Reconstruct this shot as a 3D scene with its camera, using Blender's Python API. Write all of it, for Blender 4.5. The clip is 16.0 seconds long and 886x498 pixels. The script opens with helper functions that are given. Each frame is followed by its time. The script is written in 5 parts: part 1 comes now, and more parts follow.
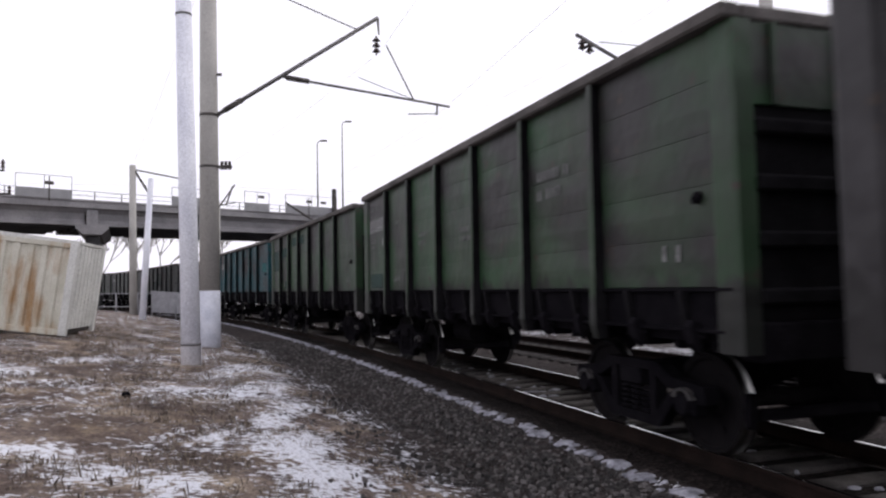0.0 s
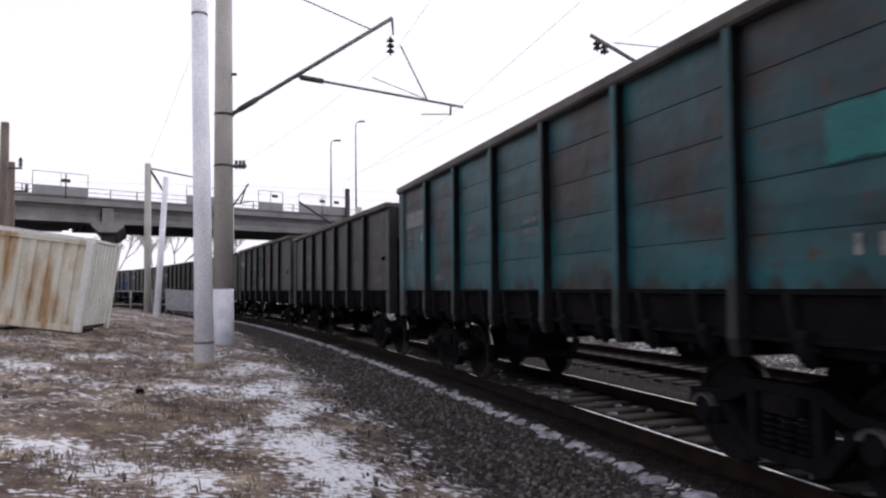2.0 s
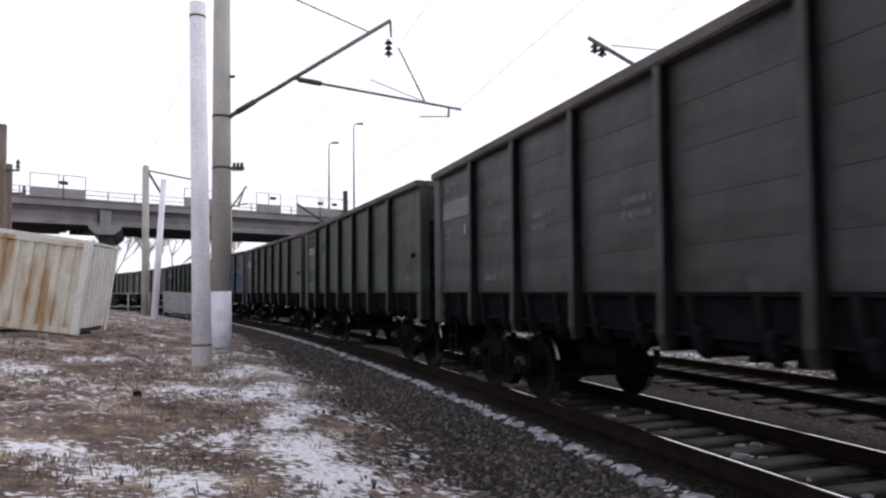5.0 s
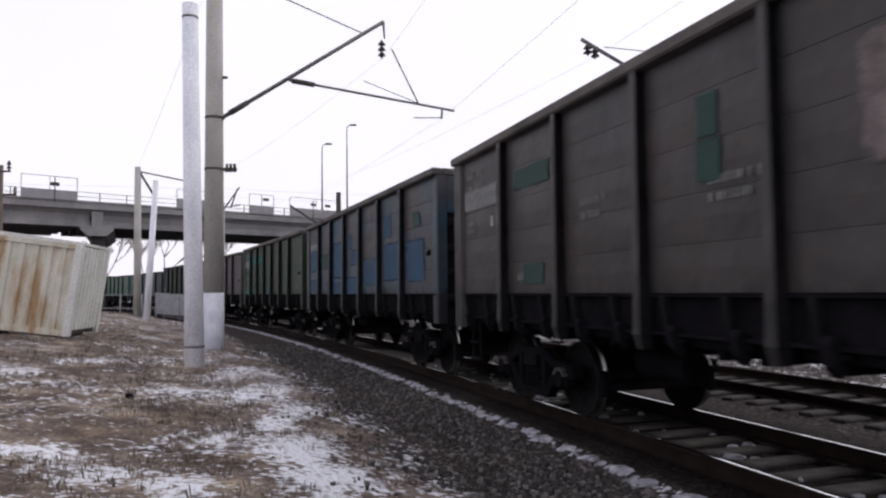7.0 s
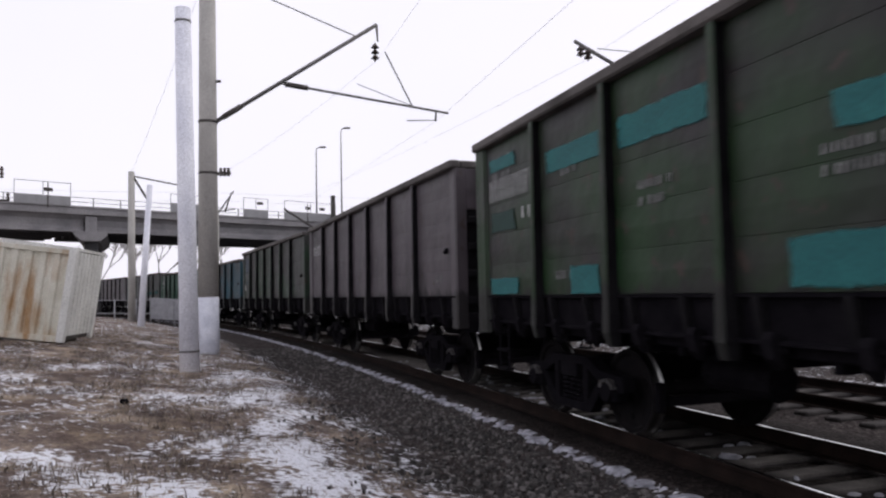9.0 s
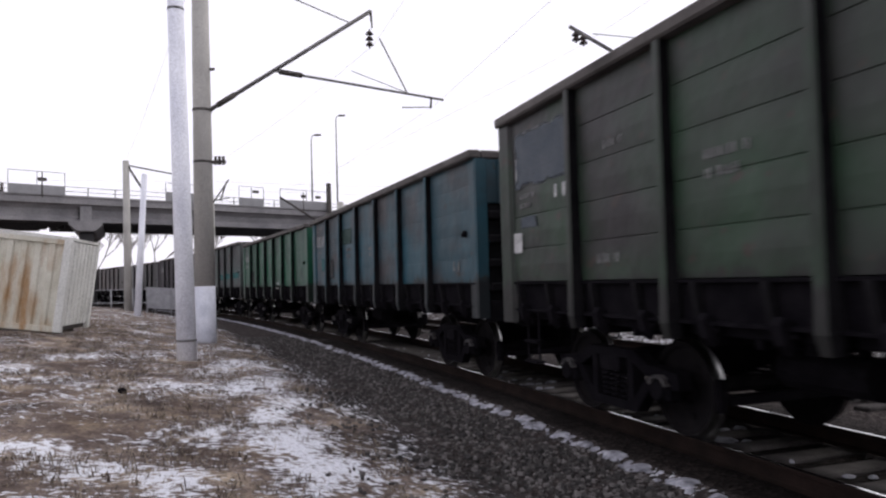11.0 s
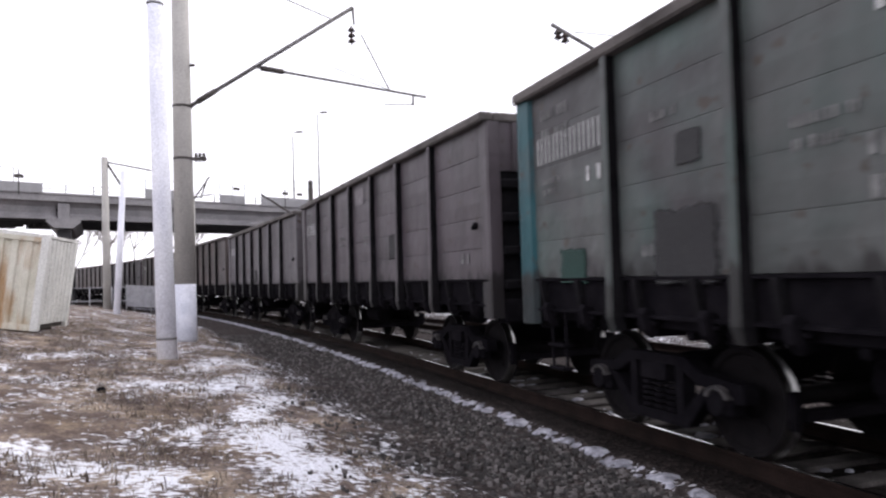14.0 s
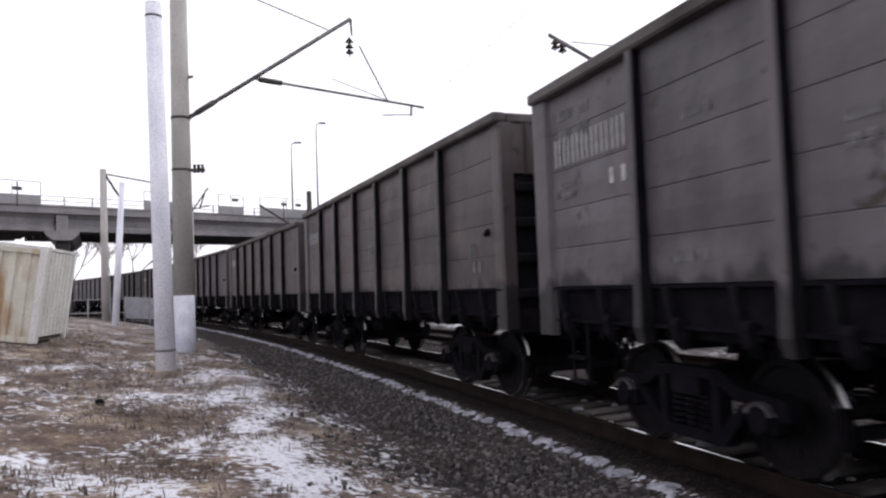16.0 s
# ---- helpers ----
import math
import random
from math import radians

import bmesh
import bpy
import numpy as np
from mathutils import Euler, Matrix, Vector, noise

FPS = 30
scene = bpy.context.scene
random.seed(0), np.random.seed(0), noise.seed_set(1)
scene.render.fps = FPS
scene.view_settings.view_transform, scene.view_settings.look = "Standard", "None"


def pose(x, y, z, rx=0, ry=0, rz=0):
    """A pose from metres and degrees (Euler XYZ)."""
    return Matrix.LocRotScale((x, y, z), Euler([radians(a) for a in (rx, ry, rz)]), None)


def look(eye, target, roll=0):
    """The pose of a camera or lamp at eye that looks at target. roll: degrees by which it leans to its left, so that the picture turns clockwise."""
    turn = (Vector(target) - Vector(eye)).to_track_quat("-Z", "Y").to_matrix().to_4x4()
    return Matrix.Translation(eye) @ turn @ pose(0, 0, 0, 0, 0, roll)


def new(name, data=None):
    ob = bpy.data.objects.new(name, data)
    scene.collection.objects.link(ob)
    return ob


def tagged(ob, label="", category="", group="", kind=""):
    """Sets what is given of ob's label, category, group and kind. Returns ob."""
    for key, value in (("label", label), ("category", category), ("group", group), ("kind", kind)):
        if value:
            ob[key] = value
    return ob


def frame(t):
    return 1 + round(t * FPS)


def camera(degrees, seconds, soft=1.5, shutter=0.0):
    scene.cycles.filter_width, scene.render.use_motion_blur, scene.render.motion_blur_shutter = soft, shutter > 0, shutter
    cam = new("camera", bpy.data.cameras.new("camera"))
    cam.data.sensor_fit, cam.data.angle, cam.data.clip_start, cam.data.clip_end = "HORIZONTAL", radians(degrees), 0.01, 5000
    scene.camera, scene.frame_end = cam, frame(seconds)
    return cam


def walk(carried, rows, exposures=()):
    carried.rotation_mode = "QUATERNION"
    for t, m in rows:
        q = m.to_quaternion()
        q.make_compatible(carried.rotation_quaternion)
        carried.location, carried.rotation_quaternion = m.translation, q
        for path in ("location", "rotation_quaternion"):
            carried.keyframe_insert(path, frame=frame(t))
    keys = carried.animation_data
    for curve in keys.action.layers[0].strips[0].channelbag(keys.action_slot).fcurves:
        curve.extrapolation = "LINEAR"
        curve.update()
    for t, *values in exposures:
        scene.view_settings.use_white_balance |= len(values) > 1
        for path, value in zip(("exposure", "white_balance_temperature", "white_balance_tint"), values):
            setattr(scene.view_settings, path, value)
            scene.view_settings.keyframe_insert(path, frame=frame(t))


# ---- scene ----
SECONDS = 16.0
cam = camera(62.7, SECONDS, 2.3, 0.16)

# the camera stands in one place and only turns a little: t, yaw, pitch, roll
EYE = (-0.053, 0.0, 1.627)
PATH = [
    (0, -0.19, 3.00, 1.11),
    (0.5, -0.23, 2.64, 1.18),
    (1, 0.20, 2.76, 0.88),
    (1.5, 0.78, 3.21, 0.55),
    (2, 0.80, 3.04, 0.62),
    (2.5, 0.26, 2.73, 0.64),
    (3, 0.22, 2.59, 0.46),
    (3.5, 0.06, 3.05, 0.49),
    (4, 0.55, 3.29, 0.52),
    (6.5, 0.57, 3.08, 0.75),
    (7, 0.11, 3.31, 0.68),
    (7.5, -0.25, 3.56, 0.57),
    (8, -0.08, 3.95, 0.30),
    (8.5, -0.31, 3.91, 0.56),
    (9, -0.29, 3.49, 1.17),
    (11.5, -0.83, 2.39, 1.88),
    (12, -1.43, 2.25, 1.93),
    (12.5, -1.42, 1.89, 1.82),
    (13, -1.53, 1.52, 1.85),
    (13.5, -1.60, 2.15, 1.78),
    (14, -1.94, 2.23, 1.70),
    (14.5, -2.11, 2.28, 1.82),
    (15, -2.69, 2.69, 1.65),
    (15.5, -1.96, 2.93, 1.93),
    (16, -2.06, 3.00, 2.04),
]


def stand(yaw, pitch, roll):
    return pose(*EYE, 0, 0, yaw) @ pose(0, 0, 0, 90 + pitch, 0, 0) @ pose(0, 0, 0, 0, 0, -roll)


walk(cam, [(t, stand(a, b, c)) for t, a, b, c in PATH],
     exposures=[(0, 0.0), (1, 0.06), (1.5, -0.05), (2.5, -0.08), (3.5, -0.02), (4, -0.05), (6.5, 0.03), (7, -0.12), (7.5, -0.13), (8.5, -0.17), (9, -0.16), (11.5, 0.0), (12.5, 0.2), (13, 0.46), (13.5, 0.53), (14, 0.55), (14.5, 0.54), (15, 0.42), (15.5, 0.26), (16, 0.16)])

# ---- world and light: a bright, white overcast ----
SUN_HEIGHT, SUN_TURN = 38.0, 62.0
world = bpy.data.worlds.new("overcast")
scene.world = world
world.use_nodes = True
wn = world.node_tree.nodes
wl = world.node_tree.links
sky = wn.new("ShaderNodeTexSky")
sky.sky_type = "NISHITA"
sky.sun_disc = False
sky.sun_elevation = radians(SUN_HEIGHT)
sky.sun_rotation = radians(SUN_TURN)
sky.dust_density = 4.0
sky.air_density = 1.2
cloud = wn.new("ShaderNodeTexNoise")
cloud.inputs["Scale"].default_value = 2.2
cloud.inputs["Detail"].default_value = 5.0
cloud_tone = wn.new("ShaderNodeValToRGB")
cloud_tone.color_ramp.elements[0].color = (9.7, 9.4, 10.4, 1)
cloud_tone.color_ramp.elements[1].color = (10.8, 10.5, 11.5, 1)
blend = wn.new("ShaderNodeMix")
blend.data_type = "RGBA"
blend.inputs["Factor"].default_value = 0.9
wl.new(cloud.outputs["Fac"], cloud_tone.inputs["Fac"])
wl.new(sky.outputs["Color"], blend.inputs["A"])
wl.new(cloud_tone.outputs["Color"], blend.inputs["B"])
wl.new(blend.outputs["Result"], wn["Background"].inputs["Color"])
wn["Background"].inputs["Strength"].default_value = 0.115
sun = new("sun", bpy.data.lights.new("sun", "SUN"))
sun.data.energy, sun.data.angle, sun.data.color = 0.6, radians(24), (1.0, 0.96, 0.9)
az = radians(SUN_TURN)
sun.matrix_world = look((0, 0, 60), (-math.sin(az) * 60, -math.cos(az) * 60, 60 - 60 * math.tan(radians(SUN_HEIGHT))))

# ---- the line of the railway: an even curve to the left ----
RADIUS, NEAREST, HEADING = 238.1, 5.294, 16.364
HX, HY = math.cos(radians(HEADING)), math.sin(radians(HEADING))
CX, CY = (NEAREST - RADIUS) * HX, (NEAREST - RADIUS) * HY


def at(u, lat=0.0, z=0.0):
    """The place u metres along the track and lat metres to its right."""
    a = radians(HEADING) + u / RADIUS
    return Vector((CX + (RADIUS + lat) * math.cos(a), CY + (RADIUS + lat) * math.sin(a), z))


def bearing(u):
    """The way of the track at u, in degrees from +x."""
    return HEADING + 90 + math.degrees(u / RADIUS)


def lat_of(x, y):
    return math.hypot(x - CX, y - CY) - RADIUS


PROFILE = [(-400, 1.2), (-60, 1.1), (-14, 0.85), (-9, 0.68), (-7.2, 0.45), (-5.4, 0.21), (-4.6, 0.15), (-3.7, -0.06), (-2.9, -0.24),
           (-1.75, -0.235), (-1.5, -0.165), (-0.88, -0.16), (-0.85, -0.215), (1.2, -0.215), (1.7, -0.2), (2.4, -0.26), (2.9, -0.22), (6.2, -0.22), (7.2, -0.42), (9, -0.3), (30, 0.0), (4000, 0.0)]


def ground_z(lat):
    for (a, za), (b, zb) in zip(PROFILE, PROFILE[1:]):
        if lat <= b:
            k = (lat - a) / (b - a)
            return za + (zb - za) * k
    return 0.0


# ---- materials ----
def material(name):
    m = bpy.data.materials.new(name)
    m.use_nodes = True
    return m, m.node_tree.nodes, m.node_tree.links, m.node_tree.nodes["Principled BSDF"]


def noise_node(n, l, coord, scale, detail=4.0, stretch=None):
    t = n.new("ShaderNodeTexNoise")
    t.inputs["Scale"].default_value = scale
    t.inputs["Detail"].default_value = detail
    if stretch:
        mp = n.new("ShaderNodeMapping")
        mp.inputs["Scale"].default_value = stretch
        l.new(coord, mp.inputs["Vector"])
        l.new(mp.outputs["Vector"], t.inputs["Vector"])
    else:
        l.new(coord, t.inputs["Vector"])
    return t.outputs["Fac"]


def ramp(n, l, fac, stops):
    r = n.new("ShaderNodeValToRGB")
    e = r.color_ramp.elements
    while len(e) < len(stops):
        e.new(0.5)
    for el, (p, c) in zip(e, stops):
        el.position, el.color = p, (*c, 1)
    l.new(fac, r.inputs["Fac"])
    return r.outputs["Color"]


def mixed(n, l, fac, a, b, how="MIX"):
    m = n.new("ShaderNodeMix")
    m.data_type, m.blend_type = "RGBA", how
    for key, v in (("Factor", fac), ("A", a), ("B", b)):
        if isinstance(v, (int, float)):
            m.inputs[key].default_value = v
        elif isinstance(v, tuple):
            m.inputs[key].default_value = (*v, 1)
        else:
            l.new(v, m.inputs[key])
    return m.outputs["Result"]


def relief(n, l, b, fac, strength=0.3, distance=0.01):
    bump = n.new("ShaderNodeBump")
    bump.inputs["Strength"].default_value = strength
    bump.inputs["Distance"].default_value = distance
    l.new(fac, bump.inputs["Height"])
    l.new(bump.outputs["Normal"], b.inputs["Normal"])


def two_scale(name, dark, light, scale=3.0, fine=40.0, rough=0.8, metal=0.0, bump=0.3, dist=0.01, coords="Object", stretch=None, gloss=0.3):
    """A surface with a broad variation and a fine grain."""
    m, n, l, b = material(name)
    c = n.new("ShaderNodeTexCoord").outputs[coords]
    broad = noise_node(n, l, c, scale, 5.0, stretch)
    grain = noise_node(n, l, c, fine, 3.0)
    col = ramp(n, l, broad, [(0.3, dark), (0.7, light)])
    tone = ramp(n, l, grain, [(0.25, (0.72, 0.72, 0.72)), (0.75, (1.2, 1.2, 1.2))])
    l.new(mixed(n, l, 1.0, col, tone, "MULTIPLY"), b.inputs["Base Color"])
    b.inputs["Roughness"].default_value = rough
    b.inputs["Metallic"].default_value = metal
    b.inputs["Specular IOR Level"].default_value = gloss
    relief(n, l, b, grain, bump, dist)
    return m


def wagon_paint(name, base, second, grime, rust=0.3, worn=0.5, dusty=1.0, rough=0.48, gloss=0.38):
    """Old wagon paint: two faded tones, soot, vertical streaks and rust."""
    m, n, l, b = material(name)
    tc = n.new("ShaderNodeTexCoord").outputs["Object"]
    info = n.new("ShaderNodeObjectInfo").outputs["Random"]
    shift = n.new("ShaderNodeVectorMath")
    shift.operation = "ADD"
    l.new(tc, shift.inputs[0])
    l.new(info, shift.inputs[1])
    c = shift.outputs["Vector"]
    broad = noise_node(n, l, c, 0.8, 6.0)
    col = ramp(n, l, broad, [(0.38, base), (0.62, second)])
    soot = noise_node(n, l, c, 0.55, 6.0, (1.0, 1.0, 1.7))
    sootf = ramp(n, l, soot, [(0.5 - 0.25 * worn, (0, 0, 0)), (0.62, (1, 1, 1))])
    col = mixed(n, l, sootf, col, grime)
    streak = noise_node(n, l, c, 1.0, 8.0, (2.6, 2.6, 0.22))
    streakf = ramp(n, l, streak, [(0.3, (0.72, 0.72, 0.72)), (0.7, (1.18, 1.18, 1.18))])
    col = mixed(n, l, 1.0, col, streakf, "MULTIPLY")
    dust = noise_node(n, l, c, 2.3, 9.0, (1.0, 1.0, 0.7))
    dustf = ramp(n, l, dust, [(0.48, (0, 0, 0)), (0.72, (0.26 * dusty, 0.26 * dusty, 0.26 * dusty))])
    col = mixed(n, l, dustf, col, (0.085, 0.078, 0.08))
    spots = noise_node(n, l, c, 5.0, 8.0)
    spotf = ramp(n, l, spots, [(0.66 - 0.1 * rust, (0, 0, 0)), (0.72 - 0.08 * rust, (1, 1, 1))])
    col = mixed(n, l, spotf, col, (0.038, 0.027, 0.022))
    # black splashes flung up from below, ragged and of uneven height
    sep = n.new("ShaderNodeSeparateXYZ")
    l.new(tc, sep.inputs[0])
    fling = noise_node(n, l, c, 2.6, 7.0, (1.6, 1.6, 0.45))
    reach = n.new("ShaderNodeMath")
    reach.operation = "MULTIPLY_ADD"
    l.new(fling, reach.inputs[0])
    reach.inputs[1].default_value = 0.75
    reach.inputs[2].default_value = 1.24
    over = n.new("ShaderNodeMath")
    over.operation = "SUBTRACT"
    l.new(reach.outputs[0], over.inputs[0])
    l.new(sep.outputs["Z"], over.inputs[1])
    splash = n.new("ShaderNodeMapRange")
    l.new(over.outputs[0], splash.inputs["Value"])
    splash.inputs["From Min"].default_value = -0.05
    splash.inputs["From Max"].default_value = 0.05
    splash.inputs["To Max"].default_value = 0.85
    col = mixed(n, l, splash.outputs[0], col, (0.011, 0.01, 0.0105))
    l.new(col, b.inputs["Base Color"])
    b.inputs["Roughness"].default_value = rough
    b.inputs["Specular IOR Level"].default_value = gloss
    dents = noise_node(n, l, c, 1.6, 3.0)
    relief(n, l, b, dents, 0.5, 0.09)
    return m


SOOT = (0.018, 0.016, 0.017)
GREYSOOT = (0.032, 0.03, 0.033)
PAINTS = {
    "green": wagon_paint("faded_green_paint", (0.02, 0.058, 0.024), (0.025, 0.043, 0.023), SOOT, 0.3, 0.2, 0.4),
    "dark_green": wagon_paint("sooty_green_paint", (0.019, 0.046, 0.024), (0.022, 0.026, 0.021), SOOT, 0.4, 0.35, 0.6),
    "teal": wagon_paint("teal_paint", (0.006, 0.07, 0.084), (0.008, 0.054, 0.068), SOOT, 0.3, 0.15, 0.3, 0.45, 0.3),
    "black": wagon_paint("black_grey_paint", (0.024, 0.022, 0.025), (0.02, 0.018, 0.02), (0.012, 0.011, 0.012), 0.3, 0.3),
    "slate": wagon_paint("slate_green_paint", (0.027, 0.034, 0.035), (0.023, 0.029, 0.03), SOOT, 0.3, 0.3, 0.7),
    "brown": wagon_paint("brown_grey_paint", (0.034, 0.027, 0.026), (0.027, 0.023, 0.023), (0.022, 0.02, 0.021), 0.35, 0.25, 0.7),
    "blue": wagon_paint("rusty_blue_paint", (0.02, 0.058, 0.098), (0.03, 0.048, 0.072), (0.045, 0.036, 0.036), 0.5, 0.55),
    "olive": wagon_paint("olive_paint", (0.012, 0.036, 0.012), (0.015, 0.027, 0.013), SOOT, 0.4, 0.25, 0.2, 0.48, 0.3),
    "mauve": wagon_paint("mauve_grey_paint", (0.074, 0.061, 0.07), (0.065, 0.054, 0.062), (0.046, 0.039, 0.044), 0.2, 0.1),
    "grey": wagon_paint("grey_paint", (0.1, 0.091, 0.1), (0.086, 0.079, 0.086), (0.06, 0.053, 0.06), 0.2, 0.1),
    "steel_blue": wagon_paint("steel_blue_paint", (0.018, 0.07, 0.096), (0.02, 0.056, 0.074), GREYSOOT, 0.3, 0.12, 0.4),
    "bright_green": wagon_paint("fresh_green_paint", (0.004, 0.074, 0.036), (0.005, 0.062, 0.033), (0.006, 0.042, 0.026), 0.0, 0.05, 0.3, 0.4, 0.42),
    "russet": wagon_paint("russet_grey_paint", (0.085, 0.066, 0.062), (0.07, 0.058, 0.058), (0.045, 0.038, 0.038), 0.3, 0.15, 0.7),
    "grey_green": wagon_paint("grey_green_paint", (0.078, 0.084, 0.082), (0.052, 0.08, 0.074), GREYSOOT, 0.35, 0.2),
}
def ragged(m, soft=0.05, scale=5.0, wobble=0.3):
    """Paint brushed on by hand: its edges are uneven and worn away."""
    n, l = m.node_tree.nodes, m.node_tree.links
    tc = n.new("ShaderNodeTexCoord")
    info = n.new("ShaderNodeObjectInfo").outputs["Random"]
    add = n.new("ShaderNodeVectorMath")
    add.operation = "ADD"
    l.new(tc.outputs["Object"], add.inputs[0])
    l.new(info, add.inputs[1])
    f = noise_node(n, l, add.outputs["Vector"], scale, 8.0)
    f.node.inputs["Roughness"].default_value = 0.65
    sep = n.new("ShaderNodeSeparateXYZ")
    l.new(tc.outputs["Generated"], sep.inputs[0])
    sides = []
    for axis in ("X", "Z"):
        tri = n.new("ShaderNodeMath")
        tri.operation = "PINGPONG"
        l.new(sep.outputs[axis], tri.inputs[0])
        tri.inputs[1].default_value = 0.5
        sides.append(tri.outputs[0])
    low = n.new("ShaderNodeMath")
    low.operation = "MINIMUM"
    l.new(sides[0], low.inputs[0])
    l.new(sides[1], low.inputs[1])
    rough = n.new("ShaderNodeMath")
    rough.operation = "MULTIPLY_ADD"
    l.new(f, rough.inputs[0])
    rough.inputs[1].default_value = wobble
    l.new(low.outputs[0], rough.inputs[2])
    a = n.new("ShaderNodeMapRange")
    l.new(rough.outputs[0], a.inputs["Value"])
    a.inputs["From Min"].default_value = 0.06 + 0.4 * wobble
    a.inputs["From Max"].default_value = 0.06 + 0.4 * wobble + soft
    a.inputs["To Max"].default_value = 0.88
    l.new(a.outputs[0], n["Principled BSDF"].inputs["Alpha"])
    return m


M_TEAL = two_scale("teal_repaint", (0.012, 0.11, 0.115), (0.02, 0.15, 0.15), 3, 30, 0.6)
M_FRESH = two_scale("green_repaint", (0.011, 0.038, 0.031), (0.015, 0.05, 0.041), 3, 30, 0.6)
M_PATCHBLUE = two_scale("blue_repaint", (0.016, 0.05, 0.105), (0.022, 0.075, 0.14), 2, 30, 0.6)
M_PATCHDARK = two_scale("dark_repaint", (0.02, 0.02, 0.022), (0.03, 0.03, 0.032), 3, 30, 0.6)
M_WHITE = two_scale("stencil_white", (0.3, 0.3, 0.3), (0.55, 0.55, 0.55), 9, 60, 0.7)
M_FAINT = two_scale("worn_stencil", (0.08, 0.08, 0.08), (0.24, 0.24, 0.24), 6, 60, 0.7)
M_SLATEPATCH = two_scale("slate_green_repaint", (0.02, 0.036, 0.036), (0.027, 0.046, 0.046), 3, 30, 0.6)
M_CLOUDED = two_scale("clouded_blue_repaint", (0.05, 0.065, 0.085), (0.09, 0.105, 0.125), 3, 30, 0.6)
M_OCHRE = two_scale("ochre_primer", (0.045, 0.03, 0.018), (0.085, 0.055, 0.03), 3, 30, 0.6)
M_PLATE = two_scale("scuffed_white_plate", (0.12, 0.11, 0.12), (0.22, 0.2, 0.21), 8, 40, 0.7)
M_CHALK = two_scale("pale_smear", (0.09, 0.075, 0.075), (0.22, 0.185, 0.185), 5, 30, 0.8)
M_DUSTY = two_scale("dusty_top_rail", (0.055, 0.05, 0.048), (0.15, 0.137, 0.132), 1.6, 30, 0.8, 0, 0.3, 0.01, gloss=0.2)
for worn_paint in (M_TEAL, M_FRESH, M_PATCHBLUE, M_PATCHDARK, M_CLOUDED, M_SLATEPATCH):
    ragged(worn_paint)
for smeared in (M_OCHRE, M_CHALK):
    ragged(smeared, 0.12, 4.0, 0.8)
# Grime, taken near black and purplish to hold the shade beneath the wagons.
M_UNDER = two_scale("underframe_grime_shaded", (0.0055, 0.005, 0.0066), (0.0125, 0.0112, 0.0135), 4, 30, 0.95, gloss=0.02)
# Near-black for sooty brackets, and for shade painted on rib sides and end walls.
M_SOOT_SHADE = two_scale("soot_and_shade", (0.006, 0.0058, 0.0068), (0.014, 0.0132, 0.0148), 3, 30, 0.95, gloss=0.03)
M_WHEEL = two_scale("wheel_steel", (0.006, 0.0055, 0.0065), (0.014, 0.012, 0.013), 6, 40, 0.85, gloss=0.08)
M_WORN = two_scale("worn_casting_edge", (0.03, 0.028, 0.03), (0.15, 0.14, 0.14), 9, 50, 0.5, 0.3)
M_TREAD = two_scale("polished_tread", (0.2, 0.195, 0.19), (0.4, 0.39, 0.38), 6, 60, 0.3, 1.0, 0.05)
M_RAILTOP = two_scale("polished_rail", (0.62, 0.62, 0.63), (0.8, 0.8, 0.8), 3, 60, 0.16, 1.0, 0.03)
M_RAIL = two_scale("rusty_rail", (0.01, 0.007, 0.006), (0.022, 0.014, 0.012), 4, 50, 0.9, gloss=0.08)
M_SLEEPER = two_scale("dirty_concrete_sleeper", (0.02, 0.018, 0.018), (0.13, 0.12, 0.115), 2.2, 40, 0.9, gloss=0.1)
M_CONCRETE = two_scale("pole_concrete", (0.36, 0.35, 0.33), (0.48, 0.465, 0.44), 2.5, 35, 0.85, 0, 0.4, 0.006, "Object", (1, 1, 0.4))
M_WHITEWASH = two_scale("whitewash", (0.5, 0.52, 0.6), (0.68, 0.69, 0.76), 3, 35, 0.85)
M_PALE = two_scale("whitewashed_concrete", (0.68, 0.69, 0.77), (0.86, 0.87, 0.93), 2.5, 35, 0.85, 0, 0.4, 0.006, "Object", (1, 1, 0.4))
M_STEEL = two_scale("galvanised_steel", (0.11, 0.105, 0.105), (0.19, 0.185, 0.185), 5, 50, 0.55, 0.3)
M_IRON = two_scale("weathered_iron", (0.05, 0.046, 0.044), (0.1, 0.09, 0.085), 5, 50, 0.7, 0.2)
M_GLASS = two_scale("brown_porcelain", (0.03, 0.02, 0.018), (0.06, 0.04, 0.035), 5, 50, 0.25)
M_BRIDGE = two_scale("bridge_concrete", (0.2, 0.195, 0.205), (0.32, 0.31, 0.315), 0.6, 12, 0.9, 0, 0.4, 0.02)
# The same concrete darkened, painting in the shade below the deck.
M_BRIDGE_SHADE = two_scale("bridge_concrete_shaded", (0.05, 0.05, 0.054), (0.085, 0.084, 0.088), 0.6, 12, 0.9, 0, 0.4, 0.02)
M_SCREEN = two_scale("grey_sheet_screen", (0.26, 0.26, 0.27), (0.34, 0.34, 0.35), 1.5, 20, 0.6)
M_FENCE = two_scale("white_fence_paint", (0.26, 0.26, 0.28), (0.38, 0.38, 0.4), 3, 30, 0.7)
M_WOOD = two_scale("weathered_timber", (0.1, 0.08, 0.07), (0.2, 0.165, 0.14), 3, 30, 0.85, 0, 0.4, 0.01, "Object", (4, 4, 0.4))
M_WIRE = two_scale("wire", (0.45, 0.45, 0.45), (0.6, 0.6, 0.6), 3, 30, 0.6)
